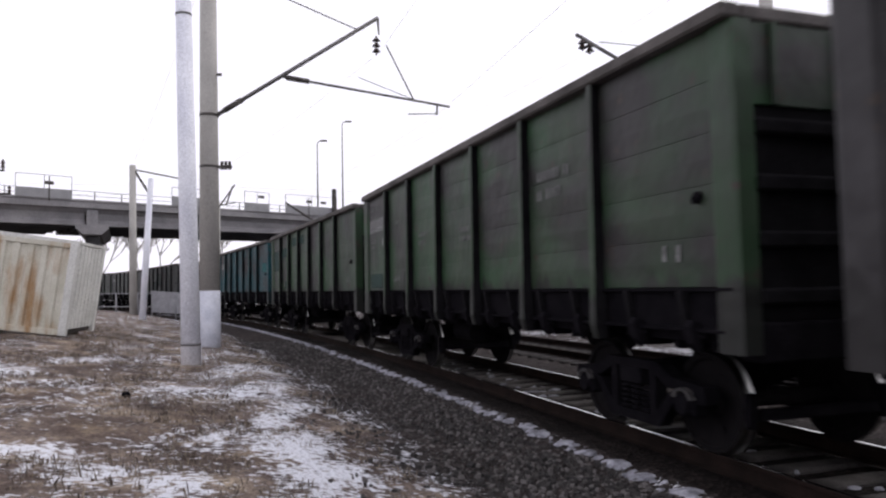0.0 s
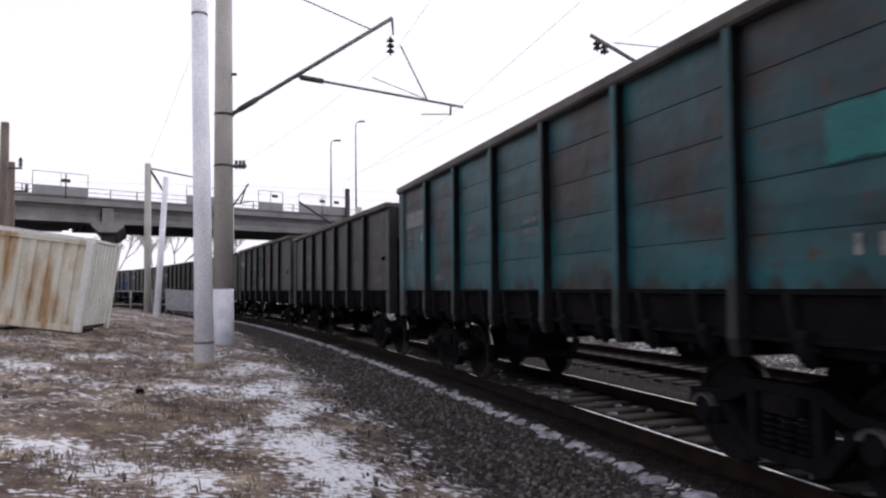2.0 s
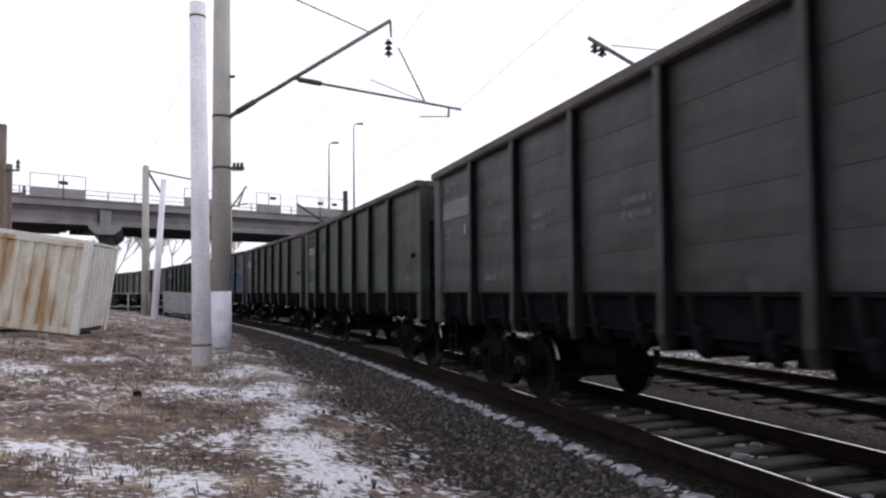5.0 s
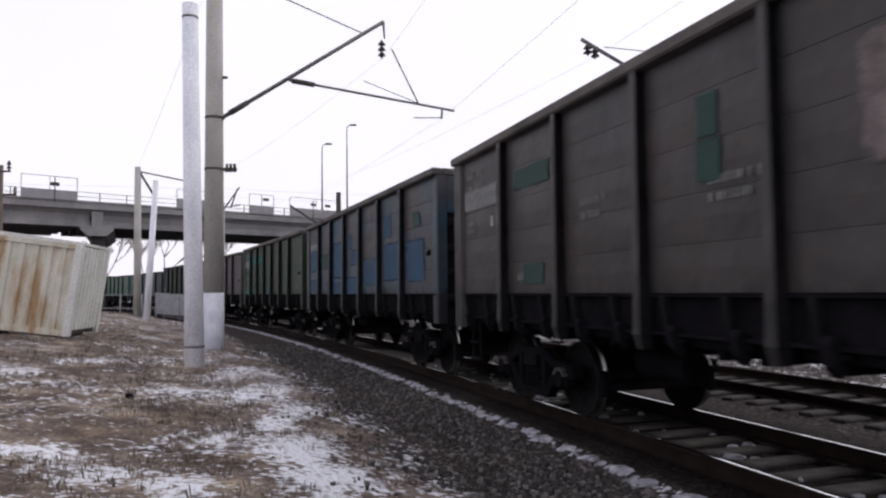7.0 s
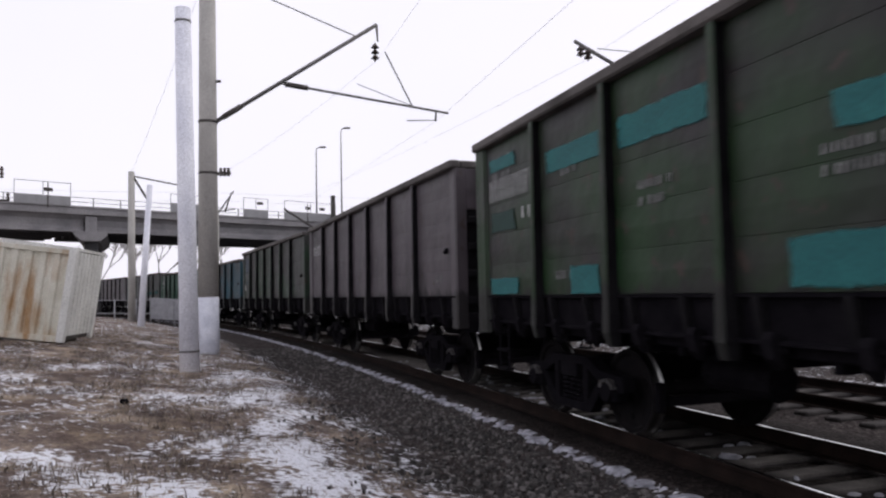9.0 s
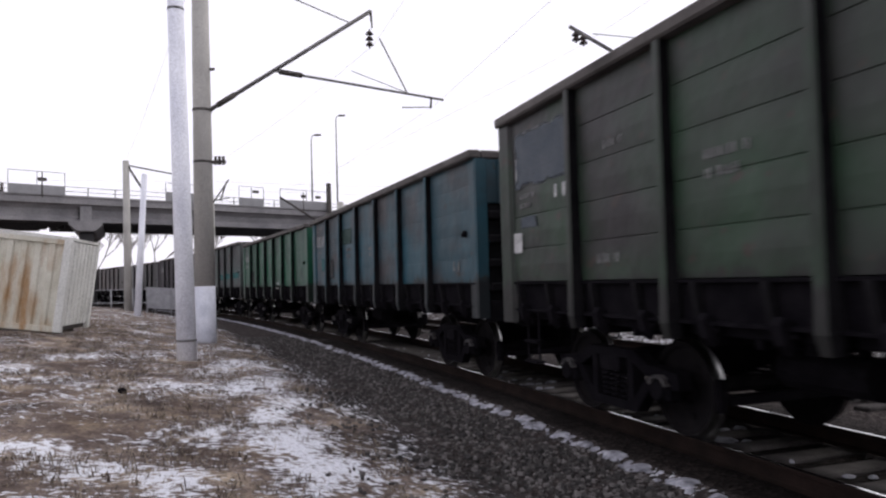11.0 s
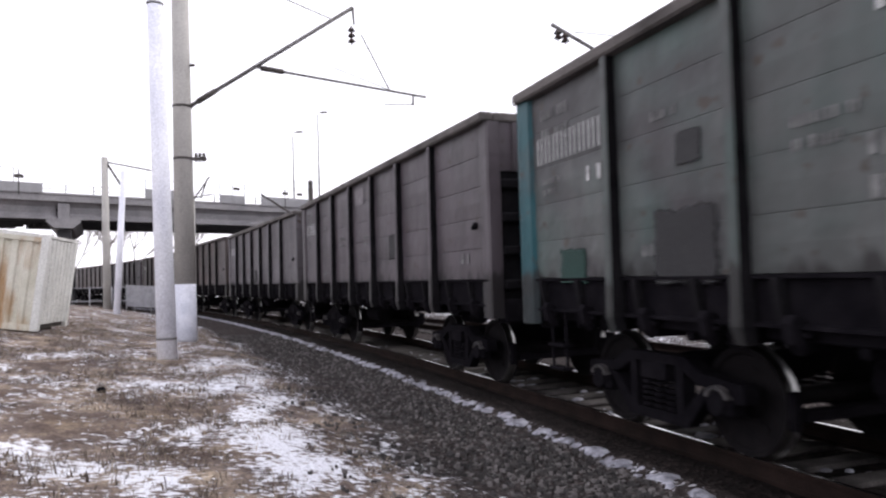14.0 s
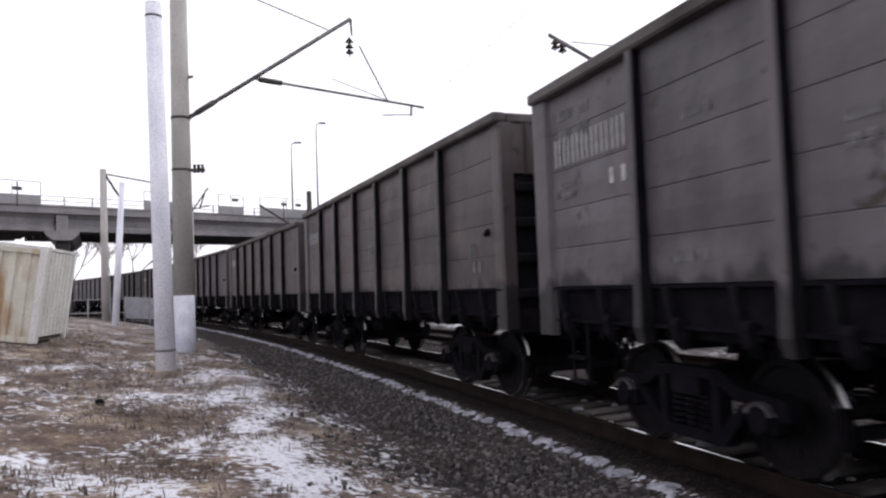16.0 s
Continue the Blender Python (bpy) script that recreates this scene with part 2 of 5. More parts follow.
M_TWIG = two_scale("bare_twigs", (0.22, 0.2, 0.19), (0.34, 0.31, 0.3), 3, 30, 0.9)


def container_paint():
    m, n, l, b = material("rust_stained_cream_paint")
    c = n.new("ShaderNodeTexCoord").outputs["Object"]
    broad = noise_node(n, l, c, 1.2, 5)
    col = ramp(n, l, broad, [(0.3, (0.5, 0.48, 0.39)), (0.7, (0.68, 0.66, 0.58))])
    streak = noise_node(n, l, c, 1.3, 8, (2.2, 2.2, 0.6))
    sf = ramp(n, l, streak, [(0.46, (0, 0, 0)), (0.66, (0.9, 0.9, 0.9))])
    col = mixed(n, l, sf, col, (0.34, 0.19, 0.075))
    fine = noise_node(n, l, c, 30, 4)
    l.new(mixed(n, l, 1.0, col, ramp(n, l, fine, [(0.3, (0.85, 0.85, 0.85)), (0.7, (1.1, 1.1, 1.1))]), "MULTIPLY"), b.inputs["Base Color"])
    b.inputs["Roughness"].default_value = 0.65
    relief(n, l, b, fine, 0.2, 0.005)
    return m


M_BOX = container_paint()
M_BOXEND = two_scale("pale_container_paint", (0.6, 0.6, 0.57), (0.74, 0.74, 0.71), 1.5, 25, 0.65)


DRIFTS = [(-3.85, 13.7, 0.45, 2.6, 0.24), (-2.85, 11.25, 0.42, 1.6, 0.28), (-2.05, 8.97, 0.3, 1.3, 0.3), (-1.42, 7.17, 0.34, 0.9, 0.34), (-0.98, 5.8, 0.36, 0.7, 0.36),
          (-2.24, 12.66, 0.33, 1.2, 0.12), (-0.58, 7.96, 0.3, 0.9, 0.16), (-0.14, 6.42, 0.26, 0.5, 0.16), (-6.09, 10.27, 0.3, 0.7, 0.26), (-6.58, 12.96, 0.4, 1.25, 0.24), (-3.35, 5.93, 0.4, 0.4, 0.42),
          (-2.62, 5.5, 0.5, 0.42, 0.42), (-2.0, 5.25, 0.24, 0.3, 0.4), (-2.79, 6.55, 0.25, 0.23, 0.16), (-3.72, 7.9, 0.4, 0.3, 0.14), (-2.31, 7.16, 0.16, 0.28, 0.18), (-3.81, 10.3, 0.4, 0.5, 0.14), (-5.74, 14.22, 0.35, 0.7, 0.2)]


def ground_material():
    """Gravel by the track, dead grass and soil beyond it, thin snow drifted in streaks; UV is metres along and across the track."""
    m, n, l, b = material("winter_ground")
    uv = n.new("ShaderNodeTexCoord").outputs["UV"]
    sep = n.new("ShaderNodeSeparateXYZ")
    l.new(uv, sep.inputs[0])
    lat = sep.outputs["Y"]
    wob = noise_node(n, l, uv, 0.7, 6)
    add = n.new("ShaderNodeMath")
    add.operation = "MULTIPLY_ADD"
    l.new(wob, add.inputs[0])
    add.inputs[1].default_value = 2.2
    l.new(lat, add.inputs[2])
    edge = add.outputs[0]
    # gravel
    cells = n.new("ShaderNodeTexVoronoi")
    cells.inputs["Scale"].default_value = 22
    l.new(uv, cells.inputs["Vector"])
    stone = ramp(n, l, cells.outputs["Color"], [(0.1, (0.018, 0.015, 0.015)), (0.6, (0.043, 0.036, 0.035)), (0.95, (0.115, 0.102, 0.1))])
    patch = noise_node(n, l, uv, 0.9, 4)
    stone = mixed(n, l, 1.0, stone, ramp(n, l, patch, [(0.3, (0.7, 0.67, 0.66)), (0.7, (1.15, 1.13, 1.1))]), "MULTIPLY")
    # soil and dead grass
    g1 = noise_node(n, l, uv, 1.3, 12)
    g1.node.inputs["Roughness"].default_value = 0.72
    grass = ramp(n, l, g1, [(0.34, (0.045, 0.036, 0.034)), (0.5, (0.15, 0.122, 0.108)), (0.66, (0.35, 0.295, 0.225))])
    g2 = noise_node(n, l, uv, 26, 5)
    grass = mixed(n, l, 1.0, grass, ramp(n, l, g2, [(0.3, (0.6, 0.6, 0.6)), (0.7, (1.35, 1.35, 1.35))]), "MULTIPLY")
    g3 = noise_node(n, l, uv, 0.95, 5)
    grass = mixed(n, l, 1.0, grass, ramp(n, l, g3, [(0.36, (0.62, 0.56, 0.54)), (0.6, (1.24, 1.2, 1.16))]), "MULTIPLY")
    mr = n.new("ShaderNodeMapRange")
    l.new(edge, mr.inputs["Value"])
    mr.inputs["From Min"].default_value = -3.1
    mr.inputs["From Max"].default_value = -2.3
    col = mixed(n, l, mr.outputs[0], grass, stone)
    # oil-black ballast between and beside the rails
    oil = n.new("ShaderNodeMapRange")
    l.new(lat, oil.inputs["Value"])
    oil.inputs["From Min"].default_value = -1.5
    oil.inputs["From Max"].default_value = -1.3
    oil_far = n.new("ShaderNodeMapRange")
    l.new(lat, oil_far.inputs["Value"])
    oil_far.inputs["From Min"].default_value = 2.6
    oil_far.inputs["From Max"].default_value = 1.5
    oiled = n.new("ShaderNodeMath")
    oiled.operation = "MULTIPLY"
    l.new(oil.outputs[0], oiled.inputs[0])
    l.new(oil_far.outputs[0], oiled.inputs[1])
    col = mixed(n, l, oiled.outputs[0], col, mixed(n, l, 1.0, stone, (0.3, 0.27, 0.262), "MULTIPLY"))
    # snow: patches of two sizes, strongest along the foot of the ballast
    s1 = noise_node(n, l, uv, 0.5, 3, (1.0, 1.4, 1.0))
    s2 = noise_node(n, l, uv, 4.2, 12, (1.0, 0.85, 1.0))
    s2.node.inputs["Roughness"].default_value = 0.78
    both = n.new("ShaderNodeMath")
    both.operation = "MULTIPLY_ADD"
    l.new(s2, both.inputs[0])
    both.inputs[1].default_value = 2.0
    l.new(s1, both.inputs[2])
    # the blades of grass break it up
    s3 = noise_node(n, l, uv, 17, 6, (1.0, 0.7, 1.0))
    broken = n.new("ShaderNodeMath")
    broken.operation = "MULTIPLY_ADD"
    l.new(s3, broken.inputs[0])
    broken.inputs[1].default_value = 1.7
    l.new(both.outputs[0], broken.inputs[2])
    both = broken
    band = n.new("ShaderNodeMath")
    band.operation = "ADD"
    l.new(lat, band.inputs[0])
    band.inputs[1].default_value = 4.4
    absn = n.new("ShaderNodeMath")
    absn.operation = "ABSOLUTE"
    l.new(band.outputs[0], absn.inputs[0])
    near = n.new("ShaderNodeMapRange")
    l.new(absn.outputs[0], near.inputs["Value"])
    near.inputs["From Min"].default_value = 0.1
    near.inputs["From Max"].default_value = 0.85
    near.inputs["To Min"].default_value = 0.05
    near.inputs["To Max"].default_value = 0.0
    tot = n.new("ShaderNodeMath")
    tot.operation = "ADD"
    l.new(both.outputs[0], tot.inputs[0])
    l.new(near.outputs[0], tot.inputs[1])
    # thin drifts: where each lies (x, y), how far it reaches each way, and how thick it is
    here = n.new("ShaderNodeTexCoord").outputs["Object"]
    for x, y, rx, ry, much in DRIFTS:
        off = n.new("ShaderNodeVectorMath")
        off.operation = "SUBTRACT"
        l.new(here, off.inputs[0])
        off.inputs[1].default_value = (x, y, 0)
        fit = n.new("ShaderNodeVectorMath")
        fit.operation = "MULTIPLY"
        l.new(off.outputs[0], fit.inputs[0])
        fit.inputs[1].default_value = (1 / rx, 1 / ry, 0)
        size = n.new("ShaderNodeVectorMath")
        size.operation = "LENGTH"
        l.new(fit.outputs[0], size.inputs[0])
        drift = n.new("ShaderNodeMapRange")
        drift.interpolation_type = "SMOOTHSTEP"
        l.new(size.outputs["Value"], drift.inputs["Value"])
        drift.inputs["From Min"].default_value = 0.2
        drift.inputs["From Max"].default_value = 1.55
        drift.inputs["To Min"].default_value = much
        drift.inputs["To Max"].default_value = 0.0
        more = n.new("ShaderNodeMath")
        l.new(tot.outputs[0], more.inputs[0])
        l.new(drift.outputs[0], more.inputs[1])
        tot = more
    # almost none on the ballast itself
    less = n.new("ShaderNodeMapRange")
    l.new(lat, less.inputs["Value"])
    less.inputs["From Min"].default_value = -3.2
    less.inputs["From Max"].default_value = -2.2
    less.inputs["To Min"].default_value = 0.0
    less.inputs["To Max"].default_value = -0.7
    far = n.new("ShaderNodeMapRange")
    l.new(lat, far.inputs["Value"])
    far.inputs["From Min"].default_value = 1.4
    far.inputs["From Max"].default_value = 5.6
    far.inputs["To Min"].default_value = 0.0
    far.inputs["To Max"].default_value = 0.7
    tot2 = n.new("ShaderNodeMath")
    tot2.operation = "ADD"
    l.new(tot.outputs[0], tot2.inputs[0])
    l.new(less.outputs[0], tot2.inputs[1])
    tot3 = n.new("ShaderNodeMath")
    tot3.operation = "ADD"
    l.new(tot2.outputs[0], tot3.inputs[0])
    l.new(far.outputs[0], tot3.inputs[1])
    # a broken line of snow along the sleeper ends
    off = n.new("ShaderNodeMath")
    off.operation = "ADD"
    l.new(lat, off.inputs[0])
    off.inputs[1].default_value = 1.52
    offa = n.new("ShaderNodeMath")
    offa.operation = "ABSOLUTE"
    l.new(off.outputs[0], offa.inputs[0])
    line = n.new("ShaderNodeMapRange")
    l.new(offa.outputs[0], line.inputs["Value"])
    line.inputs["From Min"].default_value = 0.08
    line.inputs["From Max"].default_value = 0.2
    line.inputs["To Min"].default_value = 0.6
    line.inputs["To Max"].default_value = 0.0
    tot4 = n.new("ShaderNodeMath")
    tot4.operation = "ADD"
    l.new(tot3.outputs[0], tot4.inputs[0])
    l.new(line.outputs[0], tot4.inputs[1])
    cut = n.new("ShaderNodeMapRange")
    l.new(tot4.outputs[0], cut.inputs["Value"])
    cut.inputs["From Min"].default_value = 2.47
    cut.inputs["From Max"].default_value = 2.66
    sf = ramp(n, l, cut.outputs[0], [(0.0, (0, 0, 0)), (1.0, (1, 1, 1))])
    col = mixed(n, l, sf, col, (0.74, 0.75, 0.8))
    l.new(col, b.inputs["Base Color"])
    b.inputs["Roughness"].default_value = 0.95
    b.inputs["Specular IOR Level"].default_value = 0.1
    rel = n.new("ShaderNodeMath")
    rel.operation = "MULTIPLY_ADD"
    l.new(g2, rel.inputs[0])
    rel.inputs[1].default_value = 0.6
    l.new(cells.outputs["Distance"], rel.inputs[2])
    relief(n, l, b, rel.outputs[0], 0.8, 0.04)
    return m


M_GROUND = ground_material()


# ---- mesh helpers ----
def to_mesh(name, bm, mat):
    me = bpy.data.meshes.new(name)
    bmesh.ops.recalc_face_normals(bm, faces=bm.faces)
    bm.to_mesh(me)
    bm.free()
    if mat:
        me.materials.append(mat)
    return me


def part(name, bm, mat, parent=None, label="", smooth=False):
    me = bm if isinstance(bm, bpy.types.Mesh) else to_mesh(name, bm, mat)
    if smooth:
        for p in me.polygons:
            p.use_smooth = len(p.vertices) < 5
    ob = new(name, me)
    ob.parent = parent
    if label:
        tagged(ob, label)
    return ob


def shared(name, me, parent, m=None, mat=None):
    """An object on a mesh that it shares with its likes; mat: a material of its own."""
    ob = new(name, me)
    ob.parent = parent
    if m is not None:
        ob.matrix_basis = m
    if mat:
        ob.material_slots[0].link = "OBJECT"
        ob.material_slots[0].material = mat
    return ob


def box(bm, x0, x1, y0, y1, z0, z1, bevel=0.0, m=None):
    r = bmesh.ops.create_cube(bm, size=1.0, matrix=Matrix.LocRotScale(((x0 + x1) / 2, (y0 + y1) / 2, (z0 + z1) / 2), None, (x1 - x0, y1 - y0, z1 - z0)))
    if bevel:
        es = list({e for v in r["verts"] for e in v.link_edges})
        r = bmesh.ops.bevel(bm, geom=es, offset=bevel, segments=1, affect="EDGES")
    if m is not None:
        bmesh.ops.transform(bm, matrix=m, verts=r["verts"])
    return r["verts"]


def rod(bm, a, b, r0, r1=None, seg=8):
    a, b = Vector(a), Vector(b)
    r1 = r0 if r1 is None else r1
    d = b - a
    m = Matrix.Translation((a + b) / 2) @ d.to_track_quat("Z", "Y").to_matrix().to_4x4()
    return bmesh.ops.create_cone(bm, cap_ends=True, segments=seg, radius1=r0, radius2=r1, depth=d.length, matrix=m)["verts"]


def rod_mesh(name, a, b, r0, mat, parent=None, r1=None, seg=8, label=""):
    bm = bmesh.new()
    rod(bm, a, b, r0, r1, seg)
    return part(name, bm, mat, parent, label, True)


def box_mesh(name, dims, mat, parent=None, bevel=0.0, label="", m=None):
    bm = bmesh.new()
    box(bm, *dims, bevel)
    ob = part(name, bm, mat, parent, label)
    if m is not None:
        ob.matrix_basis = m
    return ob


def extruded(bm, outline, x0, x1, axis="x"):
    """A prism: the outline (pairs) carried from x0 to x1 along the axis."""
    put = {"x": lambda a, p: (a, p[0], p[1]), "y": lambda a, p: (p[0], a, p[1]), "z": lambda a, p: (p[0], p[1], a)}[axis]
    lo = [bm.verts.new(put(x0, p)) for p in outline]
    hi = [bm.verts.new(put(x1, p)) for p in outline]
    k = len(outline)
    for i in range(k):
        bm.faces.new((lo[i], lo[(i + 1) % k], hi[(i + 1) % k], hi[i]))
    bm.faces.new(lo)
    bm.faces.new(hi)


# ---- the ground ----
def build_ground():
    lats = [-236, -200, -120, -70, -45, -30, -22, -17, -14, -12, -10.5]
    lats += [-9.5 + 0.35 * i for i in range(24)]
    lats += [-1.28, -1.1, -0.88, -0.85, 0, 1.2, 1.7, 2.0, 2.4, 2.9, 4, 5.2, 6.2, 7.2, 9, 13, 20, 30, 60, 150, 500, 1500, 3500]
    us = [-40 + 0.35 * i for i in range(300)] + [65 + 2.0 * i for i in range(45)]
    u = us[-1]
    end = us[0] + 2 * math.pi * RADIUS
    while u + 12 < end:
        u += 12
        us.append(u)
    verts, uvs = [], []
    for u in us:
        for a in lats:
            z = ground_z(a)
            p = at(u, a, z)
            if abs(a) < 25:
                rough = 0.02 if -3.2 < a < 8 else 0.055
                p.z += (noise.noise((p.x * 0.9, p.y * 0.9, 0)) + 0.5 * noise.noise((p.x * 2.7, p.y * 2.7, 4))) * rough
            verts.append(p)
            uvs.append((u, a))
    k = len(lats)
    faces = []
    for i in range(len(us)):
        j = (i + 1) % len(us)
        for q in range(k - 1):
            faces.append((i * k + q, i * k + q + 1, j * k + q + 1, j * k + q))
    me = bpy.data.meshes.new("ground")
    me.from_pydata(verts, [], faces)
    layer = me.uv_layers.new(name="along")
    for loop in me.loops:
        layer.data[loop.index].uv = uvs[loop.vertex_index]
    me.materials.append(M_GROUND)
    for p in me.polygons:
        p.use_smooth = True
    ob = new("ground", me)
    return tagged(ob, "winter ground of gravel, dead grass and thin patchy snow", "ground", kind="structure")


build_ground()


# ---- the tracks ----
RAIL_SHAPE = [(-0.07, -0.18), (0.07, -0.18), (0.07, -0.165), (0.012, -0.15), (0.012, -0.045), (0.036, -0.035), (0.036, -0.004),
              (-0.036, -0.004), (-0.036, -0.035), (-0.012, -0.045), (-0.012, -0.15), (-0.07, -0.165)]
RAIL_HEAD = [(-0.02, -0.003), (0.02, -0.003), (0.016, 0.0), (-0.016, 0.0)]


def swept(name, shape, lat, u0, u1, step, mat, parent, drop=0.0):
    verts, faces = [], []
    n = int((u1 - u0) / step) + 1
    k = len(shape)
    for i in range(n):
        for y, z in shape:
            verts.append(at(u0 + i * step, lat + y, z - drop))
    for i in range(n - 1):
        for q in range(k):
            a, b = i * k + q, i * k + (q + 1) % k
            faces.append((a, b, b + k, a + k))
    me = bpy.data.meshes.new(name)
    me.from_pydata(verts, [], faces)
    me.materials.append(mat)
    ob = new(name, me)
    ob.parent = parent
    return ob


def build_track(lat, label, head, u0=-60.0, u1=230.0):
    track = tagged(new("railway_track"), label, "railway track", "railway tracks", kind="structure")
    for side in (-0.797, 0.797):
        rail = swept("rail", RAIL_SHAPE, lat + side, u0, u1, 1.5, M_RAIL, track)
        swept("rail_head", RAIL_HEAD, lat + side, u0, u1, 1.5, head, rail)
    return track


track_a = build_track(0.0, "curved railway track with shiny worn rails on concrete sleepers", M_RAILTOP)
track_b = build_track(4.1, "second railway track with dull rusty rails in snow", M_RAIL)


def sleeper_mesh():
    bm = bmesh.new()
    box(bm, -0.13, 0.13, -1.35, 1.35, -0.35, -0.175, 0.02)
    return to_mesh("sleeper", bm, M_SLEEPER)


# ---- the gondola wagons ----
HALF, PIVOT, AXLE, WHEEL_R, PITCH = 6.42, 4.325, 0.925, 0.4785, 13.92
SIDE_Y = 1.44
RIB_X = [-4.325, -2.595, -0.865, 0.865, 2.595, 4.325]
CACHE = {}


def cached(key, make):
    if key not in CACHE:
        CACHE[key] = make()
    return CACHE[key]


def side_mesh(top, smooth):
    """One long wall of five welded boards; smooth: the seams hardly show."""
    d, e = (0.004, 0.006) if smooth else (0.008, 0.01)
    bm = bmesh.new()
    z0, z1, rows = 1.58, top - 0.13, 5
    out = []
    for i in range(rows):
        a, b = z0 + (z1 - z0) * i / rows, z0 + (z1 - z0) * (i + 1) / rows
        out += [(SIDE_Y - d, a + 0.003), (SIDE_Y, a + e), (SIDE_Y + 0.006, (a + b) / 2), (SIDE_Y, b - e), (SIDE_Y - d, b - 0.003)]
    outline = out + [(SIDE_Y - 0.06, z1), (SIDE_Y - 0.06, z0)]
    extruded(bm, outline, -HALF + 0.05, HALF - 0.05)
    return to_mesh("side_wall", bm, PAINTS["grey"])


def rib_mesh(top):
    """A pressed upright: a hat section that reaches below the sill, with a splayed foot."""
    bm = bmesh.new()
    rings = []
    for z, w, d in ((1.06, 0.054, 0.105), (1.2, 0.062, 0.14), (1.4, 0.056, 0.135), (top - 0.25, 0.048, 0.115), (top - 0.132, 0.048, 0.11)):
        y = SIDE_Y - 0.02
        rings.append([bm.verts.new(p) for p in ((-w, y, z), (-w, y + d, z), (-w + 0.015, y + d + 0.02, z), (w - 0.015, y + d + 0.02, z), (w, y + d, z), (w, y, z))])
    for a, b in zip(rings, rings[1:]):
        for i in range(6):
            bm.faces.new((a[i], a[(i + 1) % 6], b[(i + 1) % 6], b[i]))
    bm.faces.new(rings[0])
    bm.faces.new(rings[-1])
    bm.normal_update()
    # side faces take the dark slot: their shade is put into the colour
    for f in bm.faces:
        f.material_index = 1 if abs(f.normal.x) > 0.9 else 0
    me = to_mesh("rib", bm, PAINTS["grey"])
    me.materials.append(M_SOOT_SHADE)
    return me


def post_mesh(top, proud=0.055):
    bm = bmesh.new()
    extruded(bm, [(0.0, SIDE_Y - 0.16), (0.0, SIDE_Y + proud + 0.005), (-0.05, SIDE_Y + proud + 0.02), (-0.3, SIDE_Y + proud), (-0.34, SIDE_Y - 0.01), (-0.1, SIDE_Y - 0.02), (-0.1, SIDE_Y - 0.16)], 1.04, top - 0.132, "z")
    return to_mesh("corner_post", bm, PAINTS["grey"])


def end_mesh(top):
    bm = bmesh.new()
    box(bm, -0.05, 0.0, -SIDE_Y + 0.165, SIDE_Y - 0.165, 1.3, top - 0.133)
    return to_mesh("end_wall", bm, PAINTS["grey"])


def end_rib_mesh():
    bm = bmesh.new()
    box(bm, 0.0, 0.085, -SIDE_Y + 0.17, SIDE_Y - 0.17, -0.07, 0.07, 0.025)
    return to_mesh("end_rib", bm, PAINTS["grey"])


def end_panel_mesh(top):
    bm = bmesh.new()
    box(bm, 0.002, 0.03, -SIDE_Y + 0.17, SIDE_Y - 0.17, top - 0.82, top - 0.136, 0.008)
    return to_mesh("end_panel", bm, PAINTS["grey"])


def end_stake_mesh(top):
    bm = bmesh.new()
    box(bm, 0.031, 0.078, -0.03, 0.03, top - 0.82, top - 0.137, 0.005)
    return to_mesh("end_stake", bm, PAINTS["grey"])


def top_mesh(top):
    bm = bmesh.new()
    box(bm, -HALF, HALF, SIDE_Y - 0.075, SIDE_Y + 0.125, top - 0.13, top, 0.022)
    return to_mesh("top_rail", bm, PAINTS["grey"])


def top_end_mesh(top):
    bm = bmesh.new()
    box(bm, -0.13, 0.04, -SIDE_Y + 0.08, SIDE_Y - 0.08, top - 0.13, top - 0.004, 0.02)
    return to_mesh("end_top_rail", bm, PAINTS["grey"])


def sill_mesh():
    bm = bmesh.new()
    extruded(bm, [(SIDE_Y - 0.12, 1.2), (SIDE_Y + 0.02, 1.2), (SIDE_Y + 0.02, 1.225), (SIDE_Y - 0.045, 1.235), (SIDE_Y - 0.03, 1.54), (SIDE_Y + 0.03, 1.55), (SIDE_Y + 0.03, 1.578), (SIDE_Y - 0.12, 1.578)], -HALF + 0.03, HALF - 0.03)
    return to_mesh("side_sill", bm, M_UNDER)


def bracket_mesh():
    """A small gusset that ties the wall's foot to the sill."""
    bm = bmesh.new()
    extruded(bm, [(SIDE_Y - 0.04, 1.2), (SIDE_Y + 0.0, 1.2), (SIDE_Y + 0.06, 1.5), (SIDE_Y + 0.06, 1.56), (SIDE_Y - 0.04, 1.56)], -0.035, 0.035)
    return to_mesh("sill_bracket", bm, PAINTS["grey"])


def latch_mesh():
    """A floor hatch's hook and hinge strap below the sill."""
    bm = bmesh.new()
    extruded(bm, [(SIDE_Y - 0.1, 1.24), (SIDE_Y + 0.05, 1.3), (SIDE_Y + 0.085, 1.24), (SIDE_Y + 0.06, 1.1), (SIDE_Y - 0.02, 1.02), (SIDE_Y - 0.05, 1.08), (SIDE_Y, 1.14)], -0.05, 0.05)
    rod(bm, (-0.1, SIDE_Y - 0.02, 1.16), (0.1, SIDE_Y - 0.02, 1.16), 0.022, None, 6)
    return to_mesh("hatch_latch", bm, M_UNDER)


def hatch_mesh():
    bm = bmesh.new()
    box(bm, -0.8, 0.8, 0.3, SIDE_Y - 0.1, 1.1, 1.38, 0.015)
    for x in (-0.5, 0.0, 0.5):
        box(bm, x - 0.04, x + 0.04, 0.32, SIDE_Y - 0.12, 1.02, 1.11, 0.01)
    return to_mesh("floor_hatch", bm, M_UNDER)


